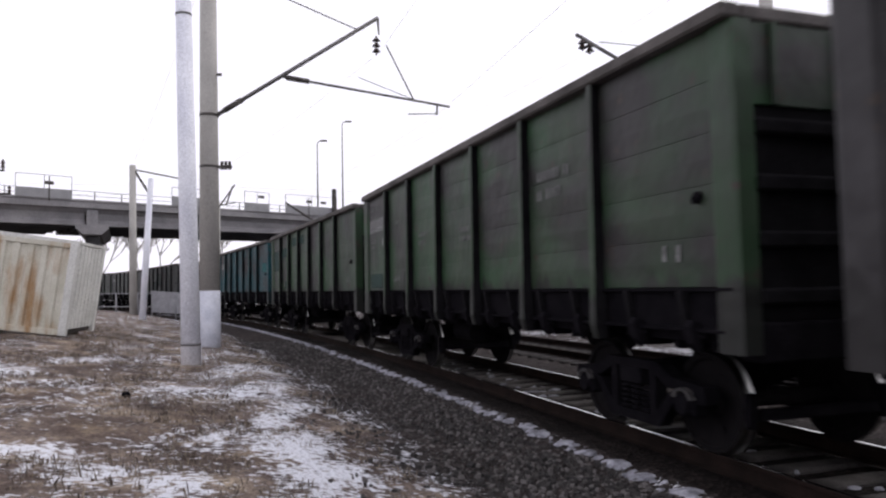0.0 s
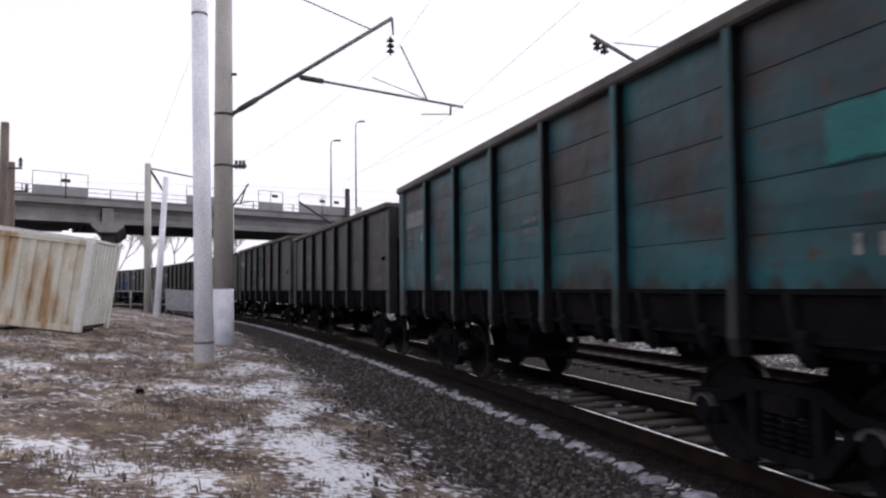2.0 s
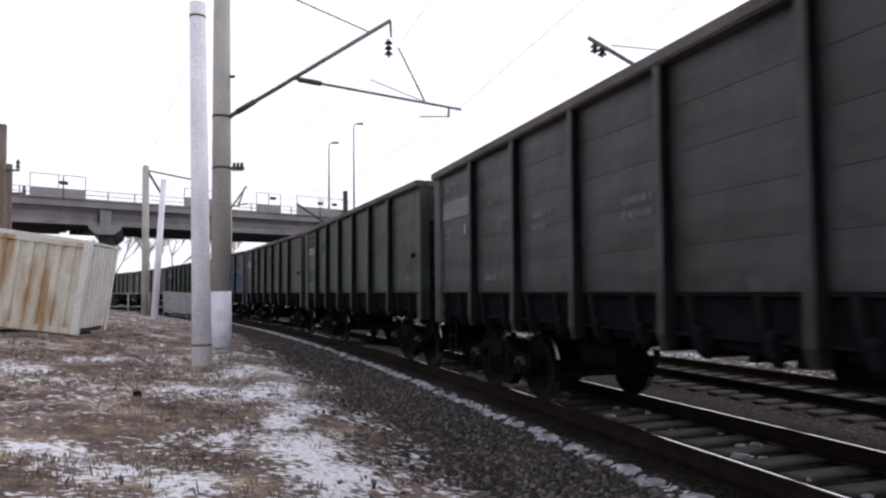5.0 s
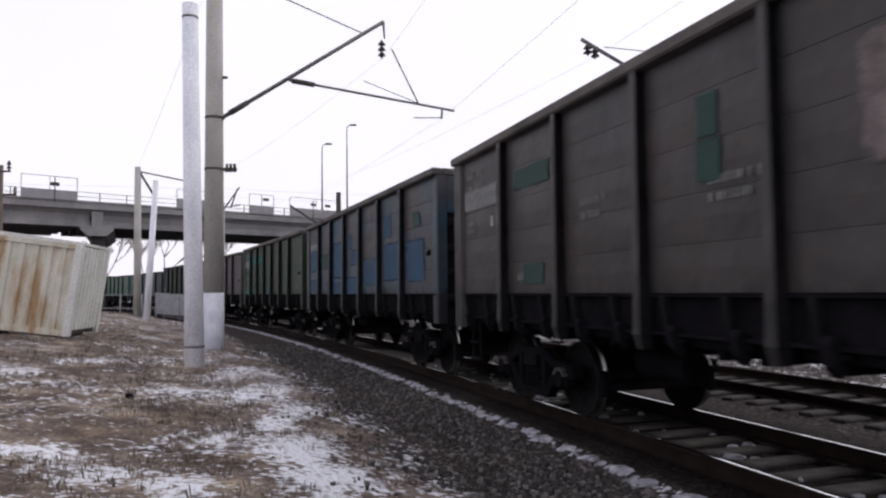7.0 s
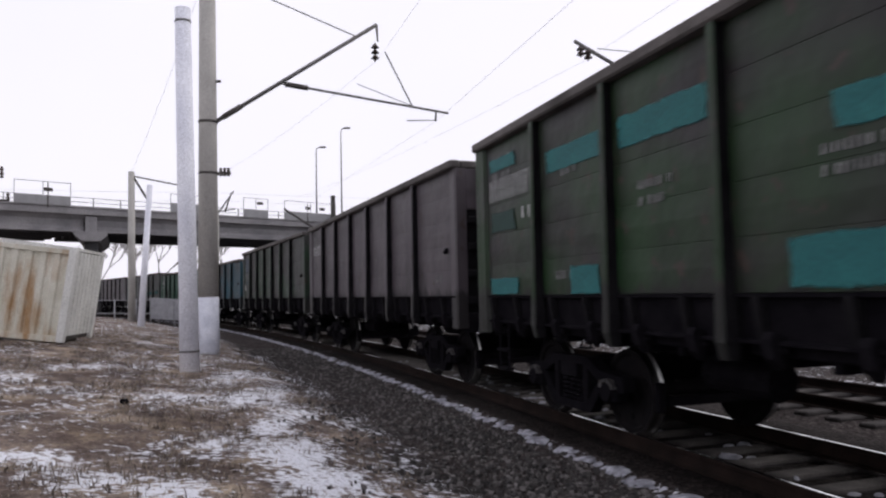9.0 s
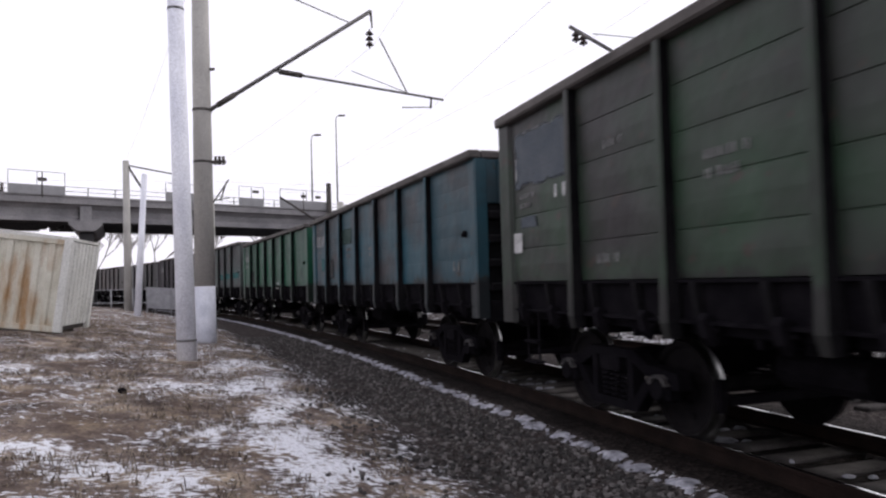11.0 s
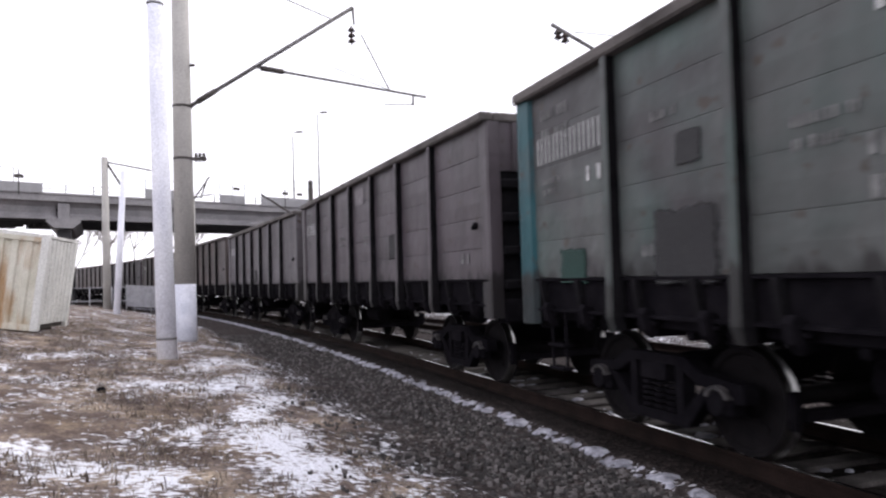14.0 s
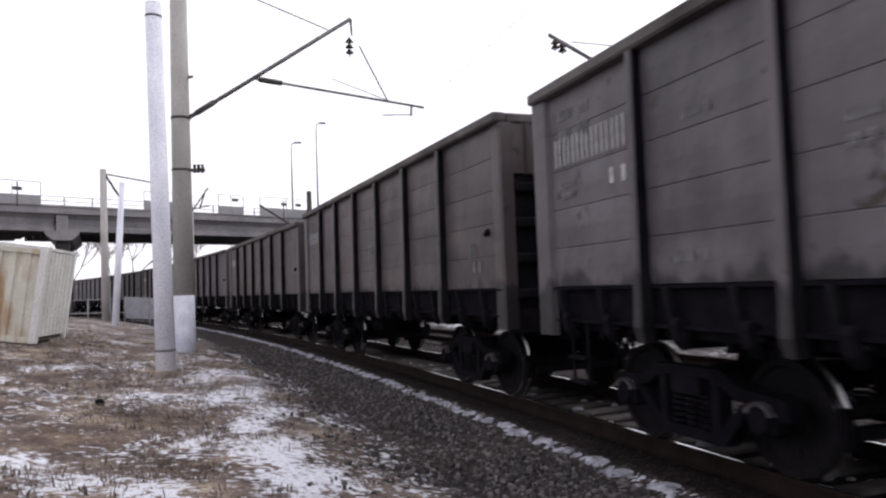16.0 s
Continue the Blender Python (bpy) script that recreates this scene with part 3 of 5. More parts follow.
def beam_mesh():
    bm = bmesh.new()
    extruded(bm, [(-SIDE_Y + 0.13, 1.375), (SIDE_Y - 0.13, 1.375), (SIDE_Y - 0.13, 1.2), (0.35, 0.98), (-0.35, 0.98), (-SIDE_Y + 0.13, 1.2)], -0.05, 0.05)
    return to_mesh("cross_beam", bm, M_UNDER)


def centre_sill_mesh():
    bm = bmesh.new()
    box(bm, -HALF + 0.02, HALF - 0.02, -0.26, 0.26, 0.96, 1.3, 0.01)
    for s in (-1, 1):
        box(bm, s * (HALF - 0.13) - 0.13, s * (HALF - 0.13) + 0.13, -SIDE_Y + 0.17, SIDE_Y - 0.17, 0.97, 1.295, 0.02)
    return to_mesh("centre_sill", bm, M_UNDER)


def coupler_mesh():
    bm = bmesh.new()
    box(bm, 0.0, 0.32, -0.09, 0.09, 0.96, 1.13, 0.03)
    extruded(bm, [(0.3, 0.12), (0.3, -0.16), (0.5, -0.2), (0.53, -0.08), (0.46, 0.02), (0.53, 0.16), (0.42, 0.2)], 0.9, 1.2, "z")
    return to_mesh("coupler", bm, M_UNDER)


def hose_mesh():
    bm = bmesh.new()
    pts = [(0.0, 0.35, 1.0), (0.14, 0.35, 0.9), (0.22, 0.33, 0.72), (0.3, 0.3, 0.62), (0.42, 0.28, 0.6)]
    for a, b in zip(pts, pts[1:]):
        rod(bm, a, b, 0.025, None, 6)
    return to_mesh("brake_hose", bm, M_UNDER)


def ladder_mesh(top):
    bm = bmesh.new()
    for y in (0.95, 1.25):
        box(bm, 0.05, 0.075, y - 0.015, y + 0.015, 1.15, top - 0.2)
    for i in range(7):
        z = 1.25 + i * (top - 1.6) / 6
        rod(bm, (0.063, 0.95, z), (0.063, 1.25, z), 0.013, None, 6)
    return to_mesh("ladder", bm, PAINTS["grey"])


def step_mesh():
    """The shunter's step and grab iron at a corner."""
    bm = bmesh.new()
    for x in (-0.16, 0.16):
        box(bm, x - 0.02, x + 0.02, SIDE_Y - 0.05, SIDE_Y - 0.03, 0.55, 1.2)
    for z in (0.56, 0.82):
        box(bm, -0.18, 0.18, SIDE_Y - 0.11, SIDE_Y + 0.02, z - 0.015, z + 0.015)
    return to_mesh("corner_step", bm, M_UNDER)


def ring_mesh():
    """A round tie-down boss with its hole, low on the wall near one corner."""
    bm = bmesh.new()
    y = SIDE_Y - 0.01
    rod(bm, (0, y, 0), (0, y + 0.05, 0), 0.06, 0.05, 12)
    rod(bm, (0, y + 0.045, -0.02), (0, y + 0.08, -0.03), 0.03, None, 8)
    return to_mesh("tie_ring", bm, M_UNDER)


def wheelset_mesh():
    """An axle with two flanged wheels, turning about y."""
    bm = bmesh.new()
    rod(bm, (0, -1.08, 0), (0, 1.08, 0), 0.085, None, 10)
    for s in (-1, 1):
        prof = [(0.62, 0.1), (0.66, 0.14), (0.7, 0.15), (0.735, 0.4), (0.715, 0.42), (0.715, 0.505), (0.742, 0.508), (0.76, WHEEL_R + 0.004), (0.85, WHEEL_R - 0.006), (0.85, 0.42), (0.815, 0.4), (0.79, 0.16), (0.83, 0.14), (0.84, 0.1)]
        seg = 28
        rings = []
        for i in range(seg):
            a = 2 * math.pi * i / seg
            rings.append([bm.verts.new((r * math.cos(a), s * y, r * math.sin(a))) for y, r in prof])
        for i in range(seg):
            p, q = rings[i], rings[(i + 1) % seg]
            for k in range(len(prof) - 1):
                f = bm.faces.new((p[k], p[k + 1], q[k + 1], q[k]))
                if 5 < k < 8:
                    f.material_index = 1
        for k in range(3):
            a = 2 * math.pi * k / 3
            rod(bm, (0.28 * math.cos(a), s * 0.79, 0.28 * math.sin(a)), (0.28 * math.cos(a), s * 0.82, 0.28 * math.sin(a)), 0.04, None, 6)
    me = to_mesh("wheelset", bm, M_WHEEL)
    me.materials.append(M_TREAD)
    return me


def side_frame_mesh():
    """The cast side frame of a three-piece bogie, with its two axle boxes and spring window."""
    bm = bmesh.new()
    y0, y1 = 0.94, 1.1
    extruded(bm, [(-1.2, 0.5), (-1.18, 0.66), (-0.7, 0.7), (-0.45, 0.83), (0.45, 0.83), (0.7, 0.7), (1.18, 0.66), (1.2, 0.5), (1.05, 0.49), (1.02, 0.58), (0.78, 0.58), (0.62, 0.6), (0.36, 0.74), (-0.36, 0.74), (-0.62, 0.6), (-0.78, 0.58), (-1.02, 0.58), (-1.05, 0.49)], y0, y1, "y")
    extruded(bm, [(-0.8, 0.58), (-0.66, 0.57), (-0.36, 0.28), (0.36, 0.28), (0.66, 0.57), (0.8, 0.58), (0.45, 0.18), (-0.45, 0.18)], y0 + 0.01, y1 - 0.01, "y")
    for s in (-1, 1):
        box(bm, s * 0.36 - 0.05, s * 0.36 + 0.05, y0 + 0.005, y1 - 0.005, 0.27, 0.76)
        box(bm, s * AXLE - 0.14, s * AXLE + 0.14, y0 + 0.01, y1 + 0.03, 0.36, 0.6, 0.03)
        rod(bm, (s * AXLE, y1 + 0.02, WHEEL_R), (s * AXLE, y1 + 0.075, WHEEL_R), 0.115, 0.1, 12)
    for i in range(3):
        x = (i - 1) * 0.19
        for k in range(5):
            rod(bm, (x, 1.02, 0.3 + k * 0.055), (x, 1.02, 0.33 + k * 0.055), 0.075, None, 8)
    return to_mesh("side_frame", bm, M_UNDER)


def bearing_cap_mesh():
    """The worn rim of an axle box cover, a half ring over the journal."""
    bm = bmesh.new()
    lo, hi = [], []
    for i in range(9):
        a = math.pi * (0.12 + 0.76 * i / 8)
        for r in (0.125, 0.155):
            lo.append(bm.verts.new((r * math.cos(a), 1.1, r * math.sin(a))))
            hi.append(bm.verts.new((r * math.cos(a), 1.165, r * math.sin(a))))
    for i in range(8):
        k = i * 2
        bm.faces.new((hi[k], hi[k + 1], hi[k + 3], hi[k + 2]))
        bm.faces.new((lo[k], lo[k + 2], lo[k + 3], lo[k + 1]))
        bm.faces.new((lo[k + 1], lo[k + 3], hi[k + 3], hi[k + 1]))
        bm.faces.new((lo[k], hi[k], hi[k + 2], lo[k + 2]))
    bm.faces.new((lo[0], lo[1], hi[1], hi[0]))
    bm.faces.new((lo[16], hi[16], hi[17], lo[17]))
    return to_mesh("bearing_cap", bm, M_WORN)


def bolster_mesh():
    bm = bmesh.new()
    extruded(bm, [(-1.12, 0.58), (-1.12, 0.74), (-0.5, 0.8), (0.5, 0.8), (1.12, 0.74), (1.12, 0.58), (0.5, 0.46), (-0.5, 0.46)], -0.2, 0.2)
    rod(bm, (0, 0, 0.78), (0, 0, 0.965), 0.17, None, 12)
    for s in (-1, 1):
        box(bm, s * 1.38 - 0.06, s * 1.38 + 0.06, -0.7, 0.7, 0.36, 0.46, 0.01)
        for y in (-0.79, 0.79):
            box(bm, s * 1.42 - 0.035, s * 1.42 + 0.035, y - 0.05, y + 0.05, 0.3, 0.62, 0.015)
    return to_mesh("bogie", bm, M_UNDER)


def tank_mesh():
    bm = bmesh.new()
    rod(bm, (-0.45, 0, 0), (0.45, 0, 0), 0.17, None, 12)
    for x in (-0.3, 0.3):
        box(bm, x - 0.03, x + 0.03, -0.05, 0.05, 0.1, 0.42)
    return to_mesh("air_tank", bm, M_UNDER)


def patch_mesh(w, h):
    bm = bmesh.new()
    box(bm, -w / 2, w / 2, 0.0, 0.005, -h / 2, h / 2)
    return to_mesh("paint_patch", bm, M_TEAL)


def figure_mesh(size):
    """A plain upright bar; two of them stand for one character of a number."""
    bm = bmesh.new()
    box(bm, -size * 0.052, size * 0.052, 0.0, 0.004, 0.0, size)
    return to_mesh("stencil_bar", bm, M_WHITE)


def text_mesh(chars, size, rows=1):
    """Rows of small unreadable writing: plain bars, a few to a word."""
    rnd = random.Random(chars * 7 + rows)
    bm = bmesh.new()
    for r in range(rows):
        x = 0.0
        for i in range(chars - rnd.randint(0, 2) * (r > 0)):
            if rnd.random() < 0.16 and i:
                x -= size * 0.5
            w = size * rnd.uniform(0.16, 0.34)
            z = -r * size * 1.45
            box(bm, x - w, x, 0.0, 0.004, z - size * rnd.uniform(0.32, 0.42), z + size * rnd.uniform(0.32, 0.42))
            x -= w + size * 0.26
    return to_mesh("stencil_line", bm, M_FAINT)


def board_z(top, row, k=0.5):
    z0, z1 = 1.58, top - 0.13
    return z0 + (z1 - z0) * (row + k) / 5


def gondola(paint, top, patches=(), marks=(), post_mat=None, label="", smooth=False):
    mat = PAINTS[paint]
    w = tagged(new("gondola_wagon"), label, "freight wagon", "wagons of the passing train")
    turn = pose(0, 0, 0, 0, 0, 180)
    for m in (Matrix(), turn):
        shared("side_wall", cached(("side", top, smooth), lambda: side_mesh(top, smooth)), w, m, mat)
        shared("top_rail", cached(("top", top), lambda: top_mesh(top)), w, m, M_DUSTY)
        shared("side_sill", cached("sill", sill_mesh), w, m)
        for x in RIB_X:
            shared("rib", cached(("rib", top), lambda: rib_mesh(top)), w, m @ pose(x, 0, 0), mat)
        for x in (-5.38, -3.46, -1.73, 0.0, 1.73, 3.46, 5.38):
            shared("floor_hatch", cached("hatch", hatch_mesh), w, m @ pose(x, 0, 0))
            for d in (-0.42, 0.42):
                shared("sill_bracket", cached("bracket", bracket_mesh), w, m @ pose(x + d + 0.13, 0, 0), M_SOOT_SHADE)
                shared("hatch_latch", cached("latch", latch_mesh), w, m @ pose(x + d, 0, 0))
        shared("corner_post", cached(("post", top), lambda: post_mesh(top)), w, m @ pose(HALF, 0, 0), post_mat or mat)
        other = cached(("post_b", top), lambda: mirrored(post_mesh(top, 0.014)))
        shared("corner_post", other, w, m @ pose(-HALF, 0, 0), mat)
        # end wall and its ribs are coloured dark for the shade between wagons
        shared("end_wall", cached(("end", top), lambda: end_mesh(top)), w, m @ pose(HALF - 0.06, 0, 0), M_SOOT_SHADE)
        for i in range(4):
            shared("end_rib", cached("end_rib", end_rib_mesh), w, m @ pose(HALF - 0.06, 0, 1.5 + (top - 2.5) * i / 3), M_SOOT_SHADE)
        shared("end_panel", cached(("epanel", top), lambda: end_panel_mesh(top)), w, m @ pose(HALF - 0.06, 0, 0), mat)
        for y in (-1.05, -0.35, 0.35):
            shared("end_stake", cached(("stake", top), lambda: end_stake_mesh(top)), w, m @ pose(HALF - 0.06, y, 0), mat)
        shared("end_top_rail", cached(("tope", top), lambda: top_end_mesh(top)), w, m @ pose(HALF - 0.042, 0, 0), M_DUSTY)
        shared("ladder", cached(("ladder", top), lambda: ladder_mesh(top)), w, m @ pose(HALF - 0.02, 0, 0), mat)
        shared("coupler", cached("coupler", coupler_mesh), w, m @ pose(HALF, 0, 0))
        shared("brake_hose", cached("hose", hose_mesh), w, m @ pose(HALF, 0, 0))
        shared("tie_ring", cached("ring", ring_mesh), w, m @ pose(-HALF + 0.5, 0, 2.35))
        shared("corner_step", cached("step", step_mesh), w, m @ pose(HALF - 0.75, 0, 0))
    fl = cached("floor", lambda: floor_mesh())
    shared("floor", fl, w)
    shared("centre_sill", cached("csill", centre_sill_mesh), w)
    for x in RIB_X:
        shared("cross_beam", cached("beam", beam_mesh), w, pose(x, 0, 0))
    shared("air_tank", cached("tank", tank_mesh), w, pose(1.7, 0.62, 0.8))
    shared("brake_cylinder", cached("tank2", tank_mesh), w, pose(-1.3, -0.55, 0.82))
    wheels = []
    for s in (-1, 1):
        bogie = shared("bogie", cached("bogie", bolster_mesh), w, pose(s * PIVOT, 0, 0, 0, 0, s * math.degrees(PIVOT / RADIUS)))
        for m in (Matrix(), turn):
            shared("side_frame", cached("sframe", side_frame_mesh), bogie, m)
            for a in (-AXLE, AXLE):
                shared("bearing_cap", cached("bcap", bearing_cap_mesh), bogie, m @ pose(a, 0, WHEEL_R))
        for a in (-AXLE, AXLE):
            wheels.append((shared("wheelset", cached("wheel", wheelset_mesh), bogie, pose(a, 0, WHEEL_R)), a))
    for x, row, k, pw, ph, pm in patches:
        shared("paint_patch", cached(("patch", pw, ph), lambda: patch_mesh(pw, ph)), w, pose(x, SIDE_Y + (0.073 if x > 6.1 else 0.013), board_z(top, row, k)), pm)
    for x, row, k, chars, size, pm in marks:
        z = board_z(top, row, k) - size / 2
        if size > 0.2:
            for i in range(chars * 2):
                across = x - (i // 2) * size * 0.63 - (i % 2) * size * 0.3
                shared("stencil_bar", cached(("fig", size), lambda: figure_mesh(size)), w, pose(across, SIDE_Y + 0.012, z), pm)
        else:
            rows = 2 if chars > 6 else 1
            line = shared("stencil_line", cached(("text", chars, size), lambda: text_mesh(chars, size, rows)), w, pose(x, SIDE_Y + 0.012, z + size / 2), pm)
            tagged(line, "small worn white stencilled writing", kind="stuff")
    return w, wheels


def mirrored(me):
    me.transform(Matrix.Diagonal((-1, 1, 1, 1)))
    me.flip_normals()
    return me


def floor_mesh():
    bm = bmesh.new()
    box(bm, -HALF + 0.12, HALF - 0.12, -SIDE_Y + 0.07, SIDE_Y - 0.07, 1.382, 1.42)
    return to_mesh("floor", bm, M_UNDER)


# every wagon in turn: paint, height, patches (x, board, part of the board, width, height, paint), stencils, label
NUM = (5.95, 3, 0.45, 8, 0.31, M_WHITE)
SMALL = [(5.85, 2, 0.6, 9, 0.085, M_FAINT), (4.85, 2, 0.5, 2, 0.2, M_WHITE), (3.7, 3, 0.3, 6, 0.11, M_FAINT), (5.85, 4, 0.4, 7, 0.16, M_FAINT), (2.1, 2, 0.4, 9, 0.11, M_FAINT), (-0.1, 2, 0.2, 11, 0.1, M_FAINT), (3.9, 0, 0.55, 6, 0.13, M_FAINT), (-5.4, 0, 0.7, 2, 0.19, M_FAINT)]
SPECS = []


def wagon_spec(paint, top, patches, marks, post, text):
    SPECS.append((paint, top, patches, marks, post, text))


wagon_spec("grey", 3.8, [], [NUM] + SMALL, None, "dark grey steel gondola wagon")
wagon_spec("black", 3.84, [], [NUM] + SMALL, None, "sooty dark grey steel gondola wagon")
wagon_spec("green", 3.88, [(5.4, 0, 0.5, 1.2, 0.35, M_FRESH), (2.9, 0, 0.4, 0.5, 0.4, M_PATCHDARK)], [NUM, (-2.9, 3, 0.2, 9, 0.16, M_FAINT)] + SMALL, None, "faded green steel gondola wagon with sooty, dark-sided ribs")
wagon_spec("green", 3.84, [(3.6, 3, 0.5, 1.3, 0.35, M_FRESH), (1.2, 4, 0.2, 2.4, 0.3, M_FRESH), (5.3, 2, 0.9, 1.5, 0.85, M_FRESH), (3.2, 0, 0.6, 0.9, 0.34, M_FRESH), (-0.35, 2, 0.6, 0.3, 0.5, M_CHALK)], [NUM] + SMALL, None, "sooty green gondola wagon with repainted patches")
wagon_spec("teal", 3.82, [(-5.6, 2, 0.5, 0.9, 0.42, M_TEAL)], [NUM] + SMALL, "teal", "teal steel gondola wagon with dark streaks")
wagon_spec("black", 3.64, [(6.24, 0, 0.1, 0.2, 0.6, M_TEAL)], [(4.1, 3, 0.2, 8, 0.3, M_FAINT)] + SMALL, None, "black weathered gondola wagon with white stencils")
wagon_spec("slate", 3.84, [(0.0, 2, 0.6, 1.5, 1.1, M_SLATEPATCH), (1.73, 1, 0.5, 1.4, 0.8, M_SLATEPATCH), (-1.4, 3, 0.4, 0.24, 0.5, M_CHALK)], [NUM] + SMALL, None, "slate-grey gondola wagon with faint green patches")
wagon_spec("slate", 3.8, [], [NUM] + SMALL, None, "slate-grey weathered gondola wagon")
wagon_spec("dark_green", 3.84, [(5.5, 3, 0.9, 1.2, 0.25, M_FRESH), (5.3, 1, 0.4, 1.5, 0.4, M_FRESH), (3.3, 3, 0.5, 1.1, 0.3, M_FRESH), (5.5, 4, 0.3, 0.9, 0.3, M_OCHRE)], [NUM] + SMALL, "dark_green", "grey-green gondola wagon with stencilled figures")
wagon_spec("brown", 3.84, [(3.4, 3, 0.6, 1.2, 0.3, M_FRESH), (-0.1, 3, 0.5, 0.3, 0.4, M_FRESH), (-0.1, 2, 0.6, 0.35, 0.4, M_FRESH), (3.4, 0, 0.6, 0.7, 0.3, M_FRESH), (-1.73, 2, 0.9, 0.26, 0.85, M_CHALK)], [NUM] + SMALL, None, "brown-grey gondola wagon with green repainted patches")
wagon_spec("blue", 3.88, [(5.4, 2, 0.5, 1.15, 0.8, M_PATCHBLUE), (5.4, 0, 0.6, 1.15, 0.42, M_PATCHBLUE), (3.1, 0, 0.4, 0.6, 0.36, M_PATCHBLUE), (3.45, 2, 0.3, 1.4, 0.5, M_FRESH), (1.72, 2, 0.2, 1.45, 1.1, M_PATCHBLUE), (1.72, 0, 0.4, 1.45, 0.34, M_PATCHBLUE), (0.0, 0, 0.5, 1.5, 0.5, M_PATCHBLUE), (-0.2, 2, 0.2, 1.1, 0.45, M_PATCHBLUE), (0.3, 3, 0.2, 0.4, 0.4, M_PATCHBLUE), (-1.75, 1, 0.2, 1.4, 0.7, M_PATCHBLUE), (-3.5, 1, 0.6, 1.3, 0.9, M_PATCHBLUE), (-3.2, 3, 0.4, 0.6, 0.5, M_PATCHBLUE), (-5.1, 1, 0.5, 1.2, 0.9, M_PATCHBLUE), (-5.2, 3, 0.4, 0.5, 0.3, M_FRESH)], [NUM] + SMALL, None, "rust-blotched blue gondola wagon")
wagon_spec("olive", 3.88, [(3.4, 3, 0.7, 1.5, 0.3, M_TEAL), (1.7, 3, 0.7, 1.5, 0.34, M_TEAL), (5.5, 4, 0.3, 1.0, 0.2, M_TEAL), (5.5, 0, 0.3, 1.1, 0.25, M_TEAL), (3.2, 0, 0.4, 0.7, 0.34, M_TEAL), (-0.45, 2, 0.75, 0.5, 0.28, M_TEAL), (-0.2, 0, 0.5, 0.95, 0.4, M_TEAL), (5.5, 2, 0.4, 0.9, 0.3, M_FRESH), (-2.2, 2, 0.7, 0.3, 0.6, M_CHALK)], [NUM] + SMALL, None, "olive-green gondola wagon with bright teal patches")
wagon_spec("mauve", 3.84, [], [NUM] + SMALL, None, "plain mauve-grey gondola wagon")
wagon_spec("dark_green", 3.84, [(5.2, 3, 0.7, 1.6, 0.75, M_CLOUDED), (5.6, 1, 0.8, 0.5, 0.16, M_CLOUDED), (5.95, 1, 0.2, 0.26, 0.26, M_WHITE)], [NUM] + SMALL, None, "dark green gondola wagon with white stencils")
wagon_spec("steel_blue", 3.61, [(2.0, 3, 0.3, 1.1, 0.42, M_FRESH), (5.1, 1, 0.6, 0.4, 0.4, M_TEAL), (3.9, 1, 0.2, 0.55, 0.6, M_PATCHDARK)], [NUM] + SMALL, None, "steel-blue weathered gondola wagon")
wagon_spec("bright_green", 3.63, [(4.0, 1, 0.1, 0.45, 0.6, M_PATCHDARK)], [NUM, (5.9, 2, 0.5, 6, 0.16, M_WHITE), (-1.2, 0, 0.3, 7, 0.12, M_WHITE)] + SMALL, None, "freshly painted bright green gondola wagon")
wagon_spec("grey_green", 3.86, [(-1.75, 1, 0.3, 1.3, 0.3, M_TEAL), (-3.45, 1, 0.35, 1.4, 0.3, M_TEAL), (-5.3, 1, 0.4, 1.5, 0.3, M_TEAL), (3.3, 0, 0.6, 0.9, 0.7, M_PATCHDARK), (5.2, 0, 0.3, 0.6, 0.4, M_FRESH), (3.2, 2, 0.5, 0.35, 0.3, M_PATCHDARK), (-3.7, 3, 0.7, 0.5, 0.5, M_CHALK)], [NUM, (1.5, 4, 0.2, 6, 0.18, M_WHITE), (1.4, 3, 0.8, 4, 0.18, M_WHITE), (1.5, 1, 0.8, 7, 0.18, M_FAINT)] + SMALL, "teal", "grey-green gondola wagon with teal bands")
wagon_spec("mauve", 3.9, [(-2.1, 1, 0.5, 0.5, 0.5, M_PATCHDARK), (1.2, 1, 0.3, 0.24, 0.13, M_WHITE), (0.2, 4, 0.3, 0.7, 0.36, M_PLATE)], [NUM] + SMALL, None, "mauve-grey gondola wagon with a white plate")
wagon_spec("grey", 3.86, [(0.2, 0, 0.7, 0.55, 0.5, M_PATCHDARK)], [NUM] + SMALL, None, "plain grey gondola wagon with white stencils")
wagon_spec("russet", 3.92, [], [NUM, (-5.3, 1, 0.2, 2, 0.22, M_FAINT)] + SMALL, None, "brown-grey gondola wagon with pressed boards")
for i in range(8):
    SPECS.append((("russet", "mauve", "russet", "brown", "grey", "russet", "dark_green", "mauve")[i], 3.8, [], [NUM] + SMALL, None, ("brown-grey", "mauve-grey", "brown-grey", "dark brown", "grey", "brown-grey", "dark green", "mauve-grey")[i] + " weathered gondola wagon"))
FIRST = -2
SMOOTH = {0, 1, 2, 3, 5, 6, 7, 8, 9, 11, 12, 14, 16, 21, 23, 25}
TRAIN = []
for i, (paint, top, patches, marks, post, text) in enumerate(SPECS):
    TRAIN.append((FIRST + i, *gondola(paint, top, patches, marks, PAINTS[post] if post else None, text, i in SMOOTH)))

